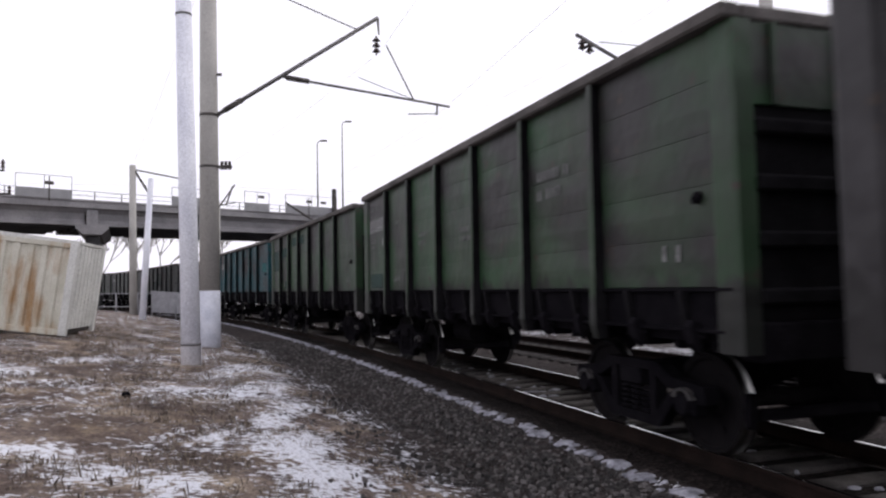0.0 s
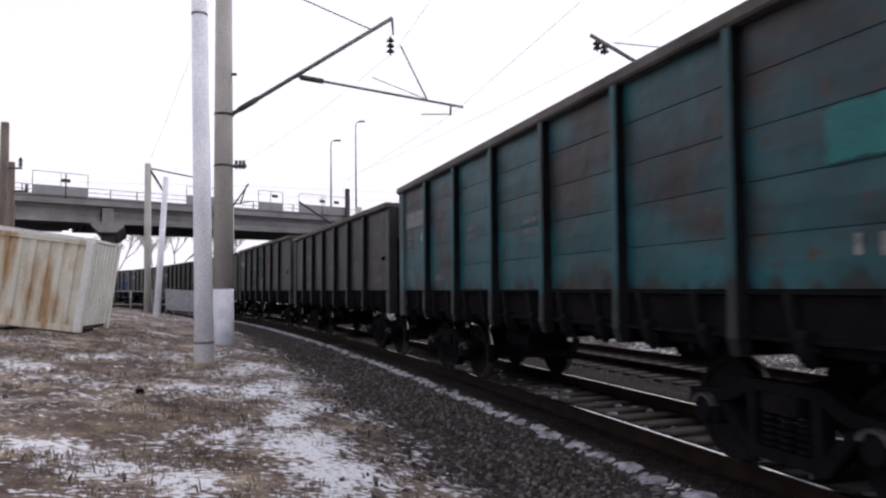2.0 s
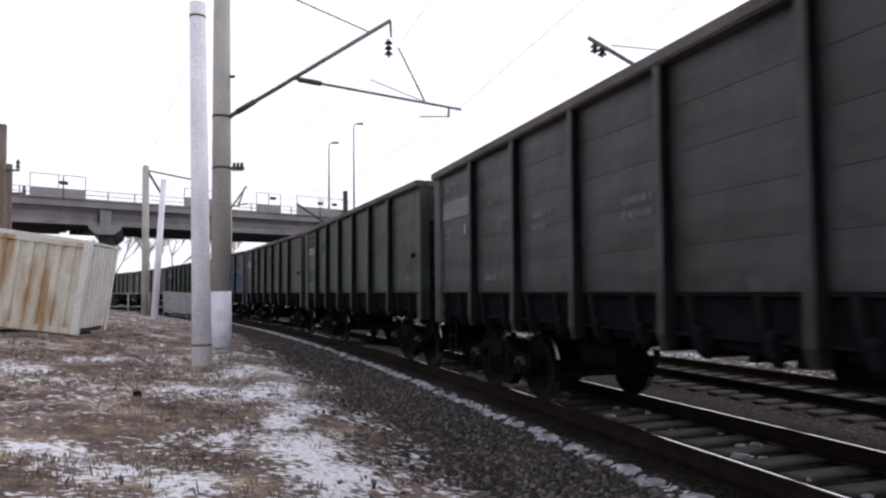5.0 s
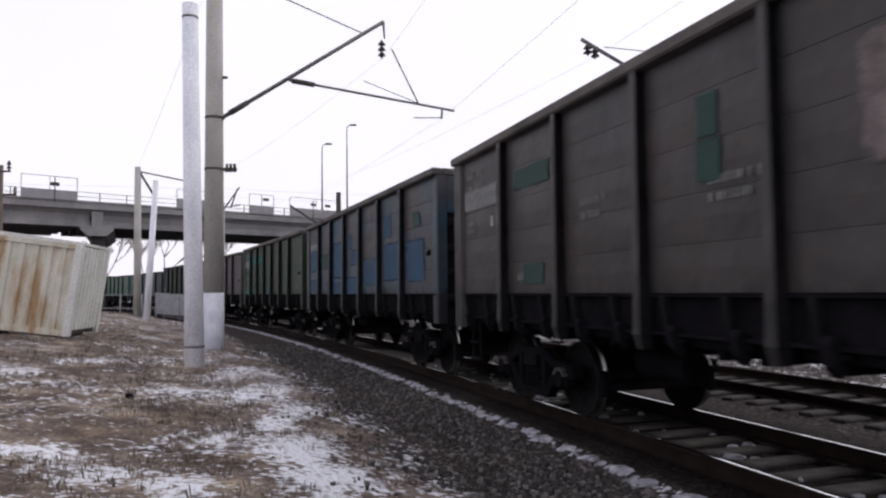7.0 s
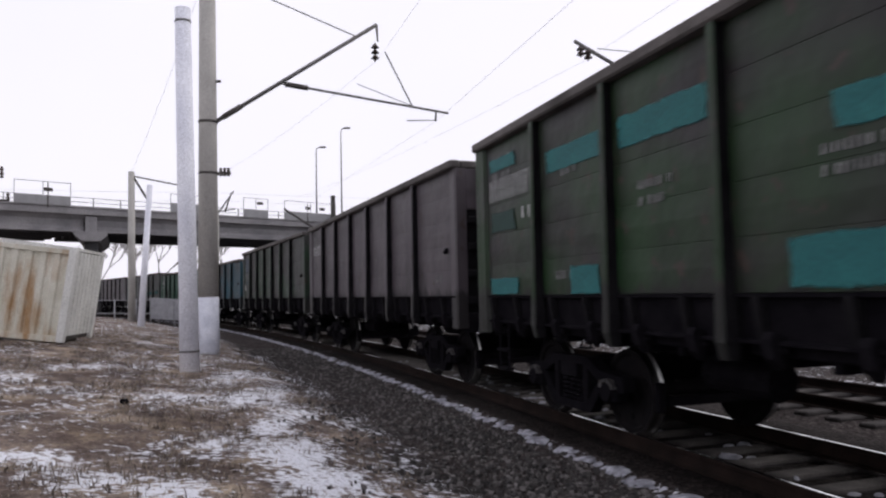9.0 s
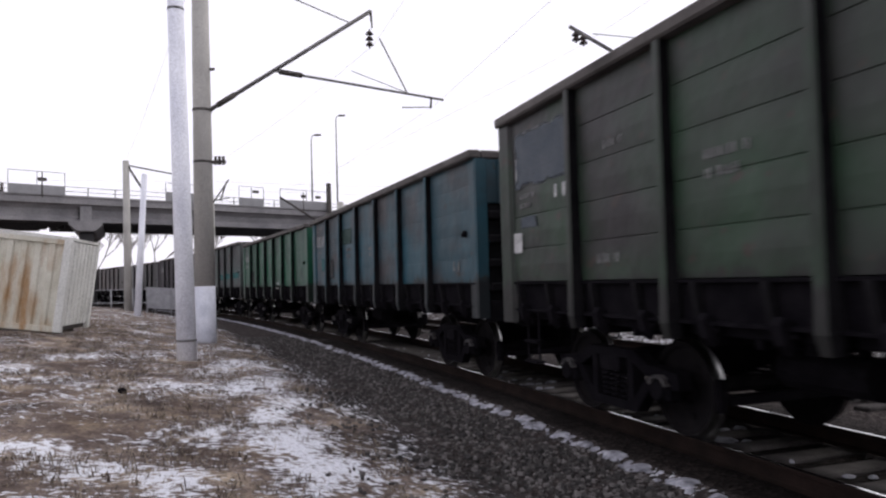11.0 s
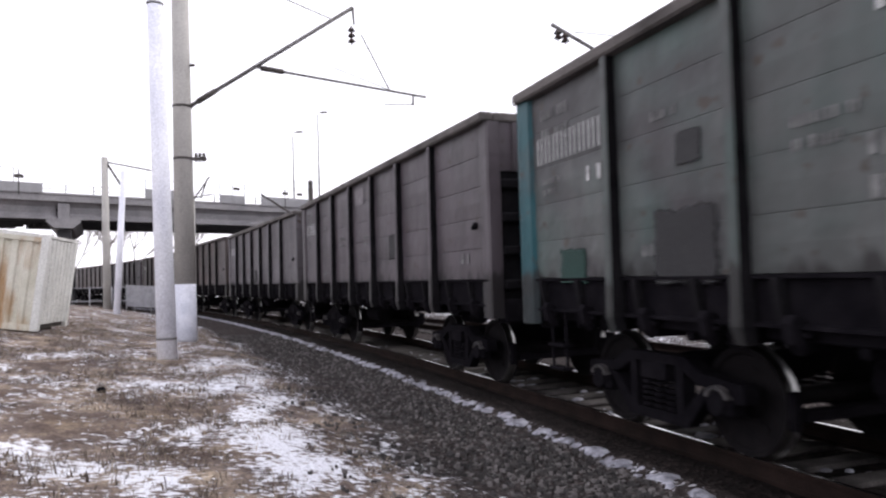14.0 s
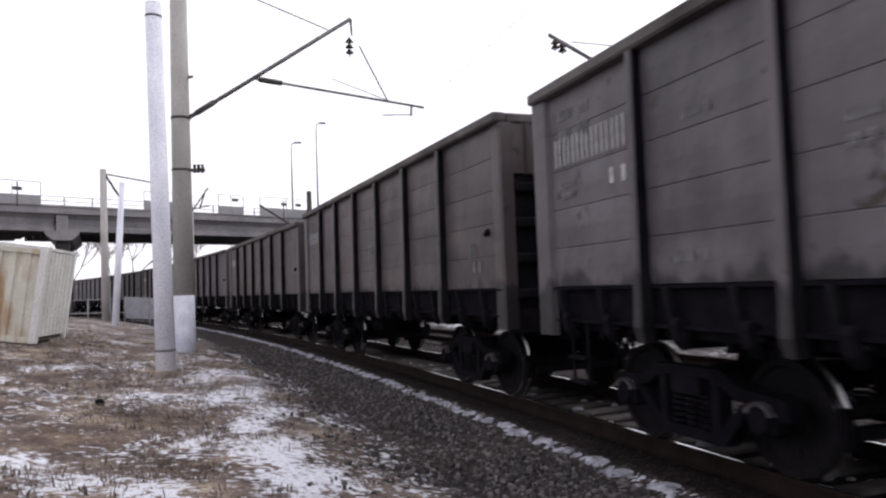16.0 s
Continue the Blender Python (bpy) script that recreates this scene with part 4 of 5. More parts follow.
# ---- poles and overhead line ----
def concrete_pole(name, base, tip, r0, r1, low, mat, low_mat, label, group="line-side poles"):
    """A tapered spun-concrete pole with its painted foot."""
    pole = tagged(new(name), label, "pole", group)
    b, t = Vector(base), Vector(tip)
    k = low / (t - b).length
    m = b.lerp(t, k)
    rm = r0 + (r1 - r0) * k
    if mat is low_mat:
        rod_mesh("shaft", b - (t - b).normalized() * 0.4, t, r0, mat, pole, r1, 20)
        return pole
    rod_mesh("shaft", m, t, rm, mat, pole, r1, 20)
    rod_mesh("painted_foot", b - (t - b).normalized() * 0.4, m, r0 + 0.003, low_mat, pole, rm + 0.003, 20)
    return pole


def band(pole, p, r, h=0.08):
    rod_mesh("band", Vector(p) - Vector((0, 0, h / 2)), Vector(p) + Vector((0, 0, h / 2)), r, M_IRON, pole, None, 20)


def insulator(pole, top, n=3, step=0.16, r=0.12):
    bm = bmesh.new()
    p = Vector(top)
    rod(bm, p, p - Vector((0, 0, step * (n + 0.5))), 0.025, None, 6)
    for i in range(n):
        c = p - Vector((0, 0, step * (i + 0.6)))
        rod(bm, c - Vector((0, 0, 0.05)), c + Vector((0, 0, 0.04)), r, r * 0.45, 12)
    return part("insulator", bm, M_GLASS, pole)


p1 = concrete_pole("concrete_pole", (-4.87, 14.05, 0.1), (-5.02, 14.05, 7.34), 0.185, 0.15, 0.5, M_PALE, M_PALE, "pale whitewashed round concrete pole beside the track")
rod_mesh("band", (-4.885, 14.05, 0.6), (-4.885, 14.05, 0.64), 0.192, M_STEEL, p1, None, 20)
rod_mesh("cap_band", (-5.015, 14.05, 7.05), (-5.015, 14.05, 7.09), 0.158, M_STEEL, p1, None, 20)

p2 = concrete_pole("catenary_pole", (-6.08, 19.0, -0.1), (-6.12, 19.0, 11.2), 0.27, 0.2, 1.75, M_CONCRETE, M_WHITEWASH, "grey concrete catenary pole with a whitewashed foot")
E_ROOT, E_TIP, E_MID, E_END = (-5.94, 19.0, 6.25), (-1.75, 20.7, 9.45), (-4.34, 19.64, 7.47), (0.29, 21.5, 7.01)
rod_mesh("bracket_arm", E_ROOT, E_TIP, 0.055, M_STEEL, p2)
rod_mesh("arm_clamp", (-5.72, 19.09, 6.42), (-5.3, 19.26, 6.74), 0.075, M_IRON, p2)
rod_mesh("registration_arm", E_MID, E_END, 0.036, M_STEEL, p2)
rod_mesh("rod_insulator", (-4.2, 19.7, 7.455), (-3.62, 19.93, 7.4), 0.075, M_IRON, p2)
rod_mesh("arm_stay", (-2.3, 20.48, 9.03), (-6.1, 19.0, 10.35), 0.018, M_IRON, p2)
rod_mesh("arm_hook", E_TIP, (-1.72, 20.7, 8.95), 0.04, M_IRON, p2, 0.02)
insulator(p2, (-1.8, 20.7, 8.92))
rod_mesh("tie_rod", (-1.52, 20.8, 8.68), (-0.77, 21.1, 7.15), 0.022, M_STEEL, p2)
rod_mesh("hanger_wire", (-2.31, 20.5, 7.66), (-0.77, 21.1, 7.15), 0.012, M_STEEL, p2)
rod_mesh("arm_drop", (-0.07, 21.36, 7.06), (-0.09, 21.36, 6.74), 0.03, M_STEEL, p2)
rod_mesh("steady_arm", (-0.09, 21.36, 6.77), (-0.93, 21.03, 6.7), 0.016, M_STEEL, p2)
for z in (4.9, 6.27):
    band(p2, (-6.095, 19.0, z), 0.25, 0.06)
bm = bmesh.new()
box(bm, -6.0, -5.5, 18.95, 19.05, 4.86, 4.93)
for i in range(3):
    rod(bm, (-5.76 + i * 0.1, 19.0, 4.82), (-5.76 + i * 0.1, 19.0, 5.04), 0.04, None, 8)
part("wire_bracket", bm, M_IRON, p2)
rod_mesh("wire_peg", (-6.1, 19.0, 7.35), (-5.76, 19.0, 7.36), 0.04, M_IRON, p2)

p3 = concrete_pole("catenary_pole", (-19.52, 46.1, 0.2), (-19.6, 46.1, 9.78), 0.24, 0.19, 1.2, M_CONCRETE, M_CONCRETE, "grey concrete catenary pole near the overpass")
rod_mesh("bracket_arm", (-19.55, 46.1, 9.5), (-16.8, 47.3, 9.0), 0.05, M_STEEL, p3)
rod_mesh("stay", (-19.45, 46.1, 9.4), (-18.72, 46.4, 8.05), 0.07, M_IRON, p3)
p4 = concrete_pole("concrete_pole", (-14.7, 35.7, 0.1), (-14.28, 35.7, 7.27), 0.17, 0.13, 0.8, M_PALE, M_PALE, "leaning pale concrete pole beside the track")

# the next masts of the line, mostly behind the train and the overpass
p6 = concrete_pole("catenary_pole", (-5.6, 42.6, -0.3), (-5.6, 42.6, 6.4), 0.24, 0.2, 1.2, M_CONCRETE, M_CONCRETE, "grey concrete catenary pole behind the train")
rod_mesh("bracket_arm", (-5.6, 42.6, 4.4), (-8.64, 40.3, 6.5), 0.06, M_IRON, p6)
p7 = concrete_pole("catenary_pole", (-15.7, 51.0, -0.2), (-15.7, 51.0, 7.9), 0.22, 0.18, 1.2, M_CONCRETE, M_CONCRETE, "grey concrete catenary pole before the overpass")
rod_mesh("bracket_arm", (-15.7, 51.0, 7.4), (-14.25, 50.2, 9.0), 0.05, M_IRON, p7)
rod_mesh("drop_arm", (-14.4, 50.2, 8.9), (-14.9, 50.4, 7.6), 0.05, M_IRON, p7)
rod_mesh("cross_arm", (-15.6, 51.0, 8.3 - 0.6), (-14.2, 50.2, 7.75), 0.035, M_IRON, p7)

p5 = concrete_pole("catenary_pole", (10.5, 22.8, -0.3), (10.5, 22.8, 11.5), 0.27, 0.2, 1.7, M_CONCRETE, M_WHITEWASH, "grey concrete catenary pole beyond the second track")
rod_mesh("bracket_arm", (10.3, 22.7, 5.85), (3.91, 20.3, 8.72), 0.055, M_STEEL, p5)
insulator(p5, (4.1, 20.38, 8.62), 2, 0.14, 0.13)
insulator(p5, (4.32, 20.45, 8.54), 2, 0.14, 0.13)
rod_mesh("arm_stay", (4.6, 20.5, 8.56), (10.4, 22.75, 8.7), 0.014, M_STEEL, p5)
rod_mesh("cross_rod", (10.4, 22.75, 9.3), (13.5, 23.6, 9.2), 0.03, M_STEEL, p5)


def timber_pole(name, x, y, z0, z1, label):
    pole = tagged(new(name), label, "pole", "timber line poles")
    rod_mesh("shaft", (x, y, z0), (x, y, z1), 0.16, M_WOOD, pole, 0.11, 12)
    return pole


t1 = timber_pole("timber_pole", -13.14, 20.9, 0.5, 6.6, "weathered timber pole with small insulators")
for z in (5.25,):
    rod_mesh("pin_arm", (-13.14, 20.9, z), (-12.64, 20.95, z), 0.03, M_IRON, t1)
    insulator(t1, (-12.69, 20.95, z + 0.32), 2, 0.12, 0.07)
t2 = timber_pole("timber_pole", -16.55, 26.8, 0.6, 6.5, "short dark timber pole with a bracket")
rod_mesh("pin_arm", (-16.55, 26.8, 5.4), (-15.95, 26.85, 5.4), 0.04, M_IRON, t2)
insulator(t2, (-16.0, 26.85, 5.7), 2, 0.12, 0.08)


def wire(points, r=0.008, label="thin overhead wire", sag=0.0, name="overhead_wire"):
    c = bpy.data.curves.new(name, "CURVE")
    c.dimensions = "3D"
    c.bevel_depth, c.bevel_resolution = r, 1
    pts = []
    for a, b in zip(points, points[1:]):
        a, b = Vector(a), Vector(b)
        for i in range(9):
            k = i / 8
            p = a.lerp(b, k)
            p.z -= sag * 4 * k * (1 - k)
            pts.append(p)
    s = c.splines.new("POLY")
    s.points.add(len(pts) - 1)
    for q, p in zip(s.points, pts):
        q.co = (*p, 1)
    c.materials.append(M_WIRE)
    return tagged(new(name, c), label, "wire", "overhead wires")


wire([at(-25, 1.2, 6.6), (-0.05, 21.36, 6.76), (-10.8, 48.0, 6.5), at(110, 0, 6.4)], 0.0035, "contact wire over the track")
wire([at(-25, 0.0, 8.6), (-1.7, 20.7, 8.45), (-16.8, 47.3, 8.6), at(110, 0, 8.3)], 0.0035, "sagging carrier wire over the track", 0.5)
wire([at(-25, 4.1, 8.6), (4.25, 20.4, 8.2), at(60, 4.1, 8.4)], 0.0035, "sagging carrier wire over the second track", 0.5)
wire([(-12.0, 8.0, 12.5), (-6.05, 19.0, 10.6), (-19.6, 46.1, 9.8)], 0.005, "feeder wire between the catenary poles", 0.3)
for z, s in ((11.2, 0.5), (12.6, 0.7), (13.4, 0.4)):
    wire([(-70, 62, z), (-25, 78, z - 0.4), (40, 101, z)], 0.012, "far wire beyond the overpass", s)

# ---- the road overpass ----
BX, BY, BDX, BDY = -28.61, 53.11, 0.7243, 0.6895
BRIDGE_M = Matrix(((BDX, -BDY, 0, BX), (BDY, BDX, 0, BY), (0, 0, 1, -0.25), (0, 0, 0, 1)))


def overpass():
    """A concrete girder bridge; x runs along it, y away across its deck."""
    br = tagged(new("overpass"), "grey concrete road overpass on piers with railings", "bridge")
    br.matrix_basis = BRIDGE_M
    x0, x1, width = -34.0, 70.0, 11.0
    bm = bmesh.new()
    extruded(bm, [(-0.35, 8.35), (-0.35, 8.8), (width + 0.35, 8.8), (width + 0.35, 8.35), (width, 8.25), (0, 8.25)], x0, x1)
    part("deck", bm, M_BRIDGE, br)
    bm = bmesh.new()
    box(bm, x0, x1, -0.42, -0.2, 8.81, 8.97, 0.02)
    part("kerb", bm, M_BRIDGE, br)
    spans = [(-34.0, -16.9), (-16.6, 2.5), (3.4, 28.0), (28.4, 70.0)]
    for a, b in spans:
        for i in range(6):
            y = 0.45 + i * 2.0
            bm = bmesh.new()
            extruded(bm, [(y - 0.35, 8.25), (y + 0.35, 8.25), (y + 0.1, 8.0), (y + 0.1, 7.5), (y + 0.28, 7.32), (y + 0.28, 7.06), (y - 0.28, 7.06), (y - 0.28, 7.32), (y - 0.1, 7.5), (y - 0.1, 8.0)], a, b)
            # outer girder pale; inner ones have the under-deck shade in their colour
            part("girder", bm, M_BRIDGE if i == 0 else M_BRIDGE_SHADE, br)
    # the piers stand askew, in line with the railway
    skew = Matrix(((1, 0.366, 0, 0), (0, 1, 0, 0), (0, 0, 1, 0), (0, 0, 0, 1)))
    for s in (-17.6, 2.95, 27.4):
        bm = bmesh.new()
        extruded(bm, [(s - 1.2, 7.05), (s + 1.2, 7.05), (s + 1.2, 6.8), (s + 0.65, 6.35), (s - 0.65, 6.35), (s - 1.2, 6.8)], -0.6, width + 0.4, "y")
        bmesh.ops.transform(bm, matrix=skew, verts=bm.verts)
        pier = part("pier", bm, M_BRIDGE, br)
        bm = bmesh.new()
        box(bm, s - 0.42, s + 0.42, -0.18, width - 0.3, 7.051, 8.24, 0.02)
        bmesh.ops.transform(bm, matrix=skew, verts=bm.verts)
        part("pier_seat", bm, M_BRIDGE, br)
        for y in (1.6, width - 1.9):
            bm = bmesh.new()
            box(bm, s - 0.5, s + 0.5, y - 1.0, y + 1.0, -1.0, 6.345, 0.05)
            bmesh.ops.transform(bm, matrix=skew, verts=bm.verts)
            # columns below the deck get the darkened concrete too
            part("column", bm, M_BRIDGE_SHADE, pier)
    # railings
    bm = bmesh.new()
    for z in (9.25, 9.6):
        box(bm, x0, x1, -0.33, -0.29, z - 0.02, z + 0.02)
    part("hand_rail", bm, M_STEEL, br)
    post = None
    for i in range(52):
        if post is None:
            post = box_mesh("rail_post", (-0.03, 0.03, -0.34, -0.28, 8.97, 9.62), M_STEEL, br)
            me = post.data
            post.matrix_basis = pose(x0 + 1, 0, 0)
        else:
            shared("rail_post", me, br, pose(x0 + 1 + 2 * i, 0, 0))
    bm = bmesh.new()
    for z in (9.0, 9.6):
        box(bm, x0, x1, width + 0.3, width + 0.34, z - 0.02, z + 0.02)
    part("far_rail", bm, M_STEEL, br)
    # sheet screens over the wires, each with a frame of thin tube above
    for a, b, lo, hi in ((-2.4, 1.36, 9.6, 10.55), (8.9, 11.6, 9.7, 10.4), (15.4, 17.85, 9.63, 10.6), (19.5, 25.2, 9.7, 10.65)):
        sc = box_mesh("guard_screen", (a, b, -0.5, -0.44, 8.9, lo), M_SCREEN, br, 0.01)
        bm = bmesh.new()
        for x in (a + 0.02, (a + b) / 2, b - 0.02):
            box(bm, x - 0.02, x + 0.02, -0.49, -0.45, lo, hi)
        box(bm, a, b, -0.49, -0.45, hi, hi + 0.04)
        part("screen_frame", bm, M_STEEL, sc)
    for x, z in ((-0.2, 10.0), (17.0, 10.2), (22.0, 10.1), (23.6, 10.1)):
        box_mesh("warning_plate", (x - 0.3, x + 0.3, -0.56, -0.53, z - 0.13, z + 0.13), M_IRON, br)
    for x in (-0.2, 22.0):
        box_mesh("plate_post", (x - 0.04, x + 0.04, -0.528, -0.505, 8.7, 10.5), M_IRON, br)
    box_mesh("mast", (24.55, 24.9, -0.9, -0.56, 8.4, 11.5), M_IRON, br, 0.03)
    return br


overpass()


def street_lamp(s, y, top, label):
    p = BRIDGE_M @ Vector((s, y, 8.78))
    lamp = tagged(new("street_lamp"), label, "street lamp", "lamps on the overpass")
    rod_mesh("pole", p, (p.x, p.y, top - 0.5), 0.09, M_STEEL, lamp, 0.05, 10)
    bm = bmesh.new()
    pts = [(0, 0, -0.5), (0.02, 0, -0.2), (0.12, 0, -0.02), (0.35, 0, 0.04)]
    for a, b in zip(pts, pts[1:]):
        rod(bm, p + Vector(a) + Vector((0, 0, top - p.z)), p + Vector(b) + Vector((0, 0, top - p.z)), 0.045, None, 8)
    part("arm", bm, M_STEEL, lamp)
    bm = bmesh.new()
    q = Vector((p.x, p.y, top))
    box(bm, q.x + 0.3, q.x + 0.95, q.y - 0.15, q.y + 0.15, top - 0.02, top + 0.12, 0.04)
    part("lamp_head", bm, M_IRON, lamp)
    return lamp


street_lamp(26.5, 0.3, 18.2, "tall slender street lamp on the overpass")
street_lamp(23.55, 0.3, 15.9, "slender street lamp on the overpass")


# ---- the tilted steel container ----
def container():
    """Its own x runs to its far end, y away through its depth."""
    c = tagged(new("shipping_container"), "tilted cream steel container streaked with rust", "container")
    length, depth, high = 6.0, 2.4, 2.34
    c.matrix_basis = pose(-9.14, 17.6, 0.62, 0, 0, 10.0) @ pose(0, 0, 0, 0, 7.8, 0)
    bm = bmesh.new()
    out = []
    n = 18
    step = (length - 0.36) / n
    for i in range(n):
        x = -length + 0.18 + i * step
        out += [(x, 0.03), (x + step * 0.38, 0.03), (x + step * 0.5, 0.075), (x + step * 0.88, 0.075)]
    extruded(bm, out + [(-0.18, 0.03), (-0.18, 0.1), (-length + 0.18, 0.1)], 0.15, high - 0.12, "z")
    part("long_wall", bm, M_BOX, c)
    bm = bmesh.new()
    box(bm, -length + 0.18, -0.18, depth - 0.08, depth - 0.02, 0.15, high - 0.12)
    part("back_wall", bm, M_BOX, c)
    bm = bmesh.new()
    out = []
    n = 7
    step = (depth - 0.36) / n
    for i in range(n):
        y = 0.18 + i * step
        out += [(-0.03, y), (-0.03, y + step * 0.5), (-0.07, y + step * 0.6), (-0.07, y + step * 0.9)]
    extruded(bm, out + [(-0.03, depth - 0.18), (-0.12, depth - 0.18), (-0.12, 0.18)], 0.15, high - 0.12, "z")
    part("end_wall", bm, M_BOXEND, c)
    box_mesh("far_end_wall", (-length + 0.02, -length + 0.1, 0.18, depth - 0.18, 0.15, high - 0.12), M_BOX, c)
    bm = bmesh.new()
    extruded(bm, [(-length + 0.02, high - 0.1), (-0.02, high - 0.1), (-0.02, high - 0.03), (-length / 2, high + 0.02), (-length + 0.02, high - 0.03)], 0.012, depth - 0.02, "y")
    part("roof", bm, M_BOXEND, c)
    box_mesh("floor", (-length + 0.1, -0.1, 0.1, depth - 0.1, 0.03, 0.149), M_IRON, c)
    for x in (-length + 0.09, -0.09):
        for y in (0.09, depth - 0.09):
            box_mesh("corner_post", (x - 0.09, x + 0.09, y - 0.09, y + 0.09, 0.0, high - 0.101), M_BOXEND if x > -1 else M_BOX, c, 0.015)
    for y in (0.06, depth - 0.06):
        box_mesh("bottom_rail", (-length + 0.181, -0.181, y - 0.055, y + 0.055, 0.0, 0.148), M_BOX, c, 0.01)
        box_mesh("top_rail", (-length + 0.181, -0.181, y - 0.055, y + 0.055, high - 0.22, high - 0.102), M_BOX, c, 0.01)
    box_mesh("forklift_pocket", (-1.35, -0.75, -0.002, 0.08, -0.07, -0.002), M_IRON, c, 0.01)
    return c


container()
for x, y, z, s in ((-9.9, 17.75, 0.44, 0.24), (-12.3, 17.35, 0.66, 0.3), (-14.6, 17.0, 0.9, 0.35)):
    bl = box_mesh("timber_block", (x - s, x + s, y - 0.15, y + 1.6, ground_z(lat_of(x, y)) - 0.1, z + 0.2), M_WOOD, None, 0.02)
    tagged(bl, "dark timber block propping the container", "block", "blocks under the container")


# ---- fences by the overpass ----
def fence(a, b, n, high, solid, label):
    f = tagged(new("fence"), label, "fence")
    a, b = Vector(a), Vector(b)
    d = (b - a).normalized()
    side = Vector((-d.y, d.x, 0)) * 0.04
    for i in range(n + 1):
        p = a.lerp(b, i / n)
        rod_mesh("post", p - Vector((0, 0, 0.3)), p + Vector((0, 0, high)), 0.05, M_FENCE, f, None, 8)
    for i in range(n):
        p, q = a.lerp(b, i / n) + d * 0.06, a.lerp(b, (i + 1) / n) - d * 0.06
        bm = bmesh.new()
        if solid:
            vs = [p + side + Vector((0, 0, 0.12)), q + side + Vector((0, 0, 0.12)), q + side + Vector((0, 0, high)), p + side + Vector((0, 0, high))]
            lo = [bm.verts.new(v) for v in vs]
            hi = [bm.verts.new(v - side * 2) for v in vs]
            for k in range(4):
                bm.faces.new((lo[k], lo[(k + 1) % 4], hi[(k + 1) % 4], hi[k]))
            bm.faces.new(lo)
            bm.faces.new(hi)
            part("panel", bm, M_FENCE, f)
        else:
            bm.free()
            for z in (0.45, high - 0.06):
                rod_mesh("cross_rail", p + Vector((0, 0, z)), q + Vector((0, 0, z)), 0.03, M_FENCE, f, None, 6)
    return f


fence((-18.9, 47.5, 0.25), (-15.6, 47.0, 0.0), 2, 1.5, True, "white concrete panel fence beside the line")
fence((-25.5, 50.5, 0.3), (-18.8, 48.6, 0.25), 4, 1.4, False, "white pipe railing beside the line")

# ---- far bare trees ----
def bare_tree(x, y, high, seed, label):
    """A trunk, forking limbs and a haze of fine twigs."""
    rnd = random.Random(seed)
    tree = tagged(new("bare_tree"), label, "tree", "bare trees beyond the overpass")
    bm, tw = bmesh.new(), bmesh.new()
    z0 = ground_z(lat_of(x, y))

    def grow(p, d, length, r, depth):
        q = p + d * length
        rod(bm if depth < 3 else tw, p, q, r, r * 0.65, 5 if depth < 3 else 3)
        if depth < 6:
            for _ in range(2 if depth < 1 else 3):
                nd = (d + Vector((rnd.uniform(-0.7, 0.7), rnd.uniform(-0.7, 0.7), rnd.uniform(-0.1, 0.5)))).normalized()
                grow(q, nd, length * rnd.uniform(0.6, 0.8), r * 0.76, depth + 1)

    grow(Vector((x, y, z0 - 0.2)), Vector((0, 0, 1)), high * 0.25, high * 0.008, 0)
    part("trunk", bm, M_TWIG, tree)
    part("crown", tw, M_TWIG, tree)
    return tree


for i, (x, y, h) in enumerate(((-57, 122, 19), (-52, 126, 17), (-47, 122, 20), (-42, 128, 18), (-37, 124, 19), (-32, 130, 18), (-27, 126, 19), (-62, 130, 17))):
    bare_tree(x, y, h, i, "bare grey-brown tree beyond the overpass")


# ---- gravel, dead grass ----
def scatter_stones():
    rnd = np.random.RandomState(3)
    verts, faces = [], []
    cube = np.array([(-1, -1, -1), (1, -1, -1), (1, 1, -1), (-1, 1, -1), (-1, -1, 1), (1, -1, 1), (1, 1, 1), (-1, 1, 1)], float)
    quads = [(0, 3, 2, 1), (4, 5, 6, 7), (0, 1, 5, 4), (1, 2, 6, 5), (2, 3, 7, 6), (3, 0, 4, 7)]
    for i in range(15000):
        u = 1.5 + 26 * rnd.rand() ** 1.7
        lat = -1.62 - abs(rnd.randn()) * 0.95
        if lat < -4.6:
            continue
        s = 0.008 + 0.016 * rnd.rand() ** 2
        ang = rnd.rand() * 6.28
        c = cube * (s * (0.7 + 0.6 * rnd.rand(3))) + rnd.uniform(-0.3, 0.3, (8, 3)) * s
        rot = np.array([(math.cos(ang), -math.sin(ang), 0), (math.sin(ang), math.cos(ang), 0.3), (0, -0.2, 1)])
        p = at(u, lat, ground_z(lat))
        c = c @ rot.T + np.array((p.x, p.y, p.z + s * 0.35))
        k = len(verts)
        verts.extend(map(tuple, c))
        faces.extend(tuple(q + k for q in f) for f in quads)
    me = bpy.data.meshes.new("ballast_stones")
    me.from_pydata(verts, [], faces)
    me.materials.append(M_STONE)
    return tagged(new("ballast_stones", me), "loose dark grey ballast stones beside the track", "gravel", kind="stuff")


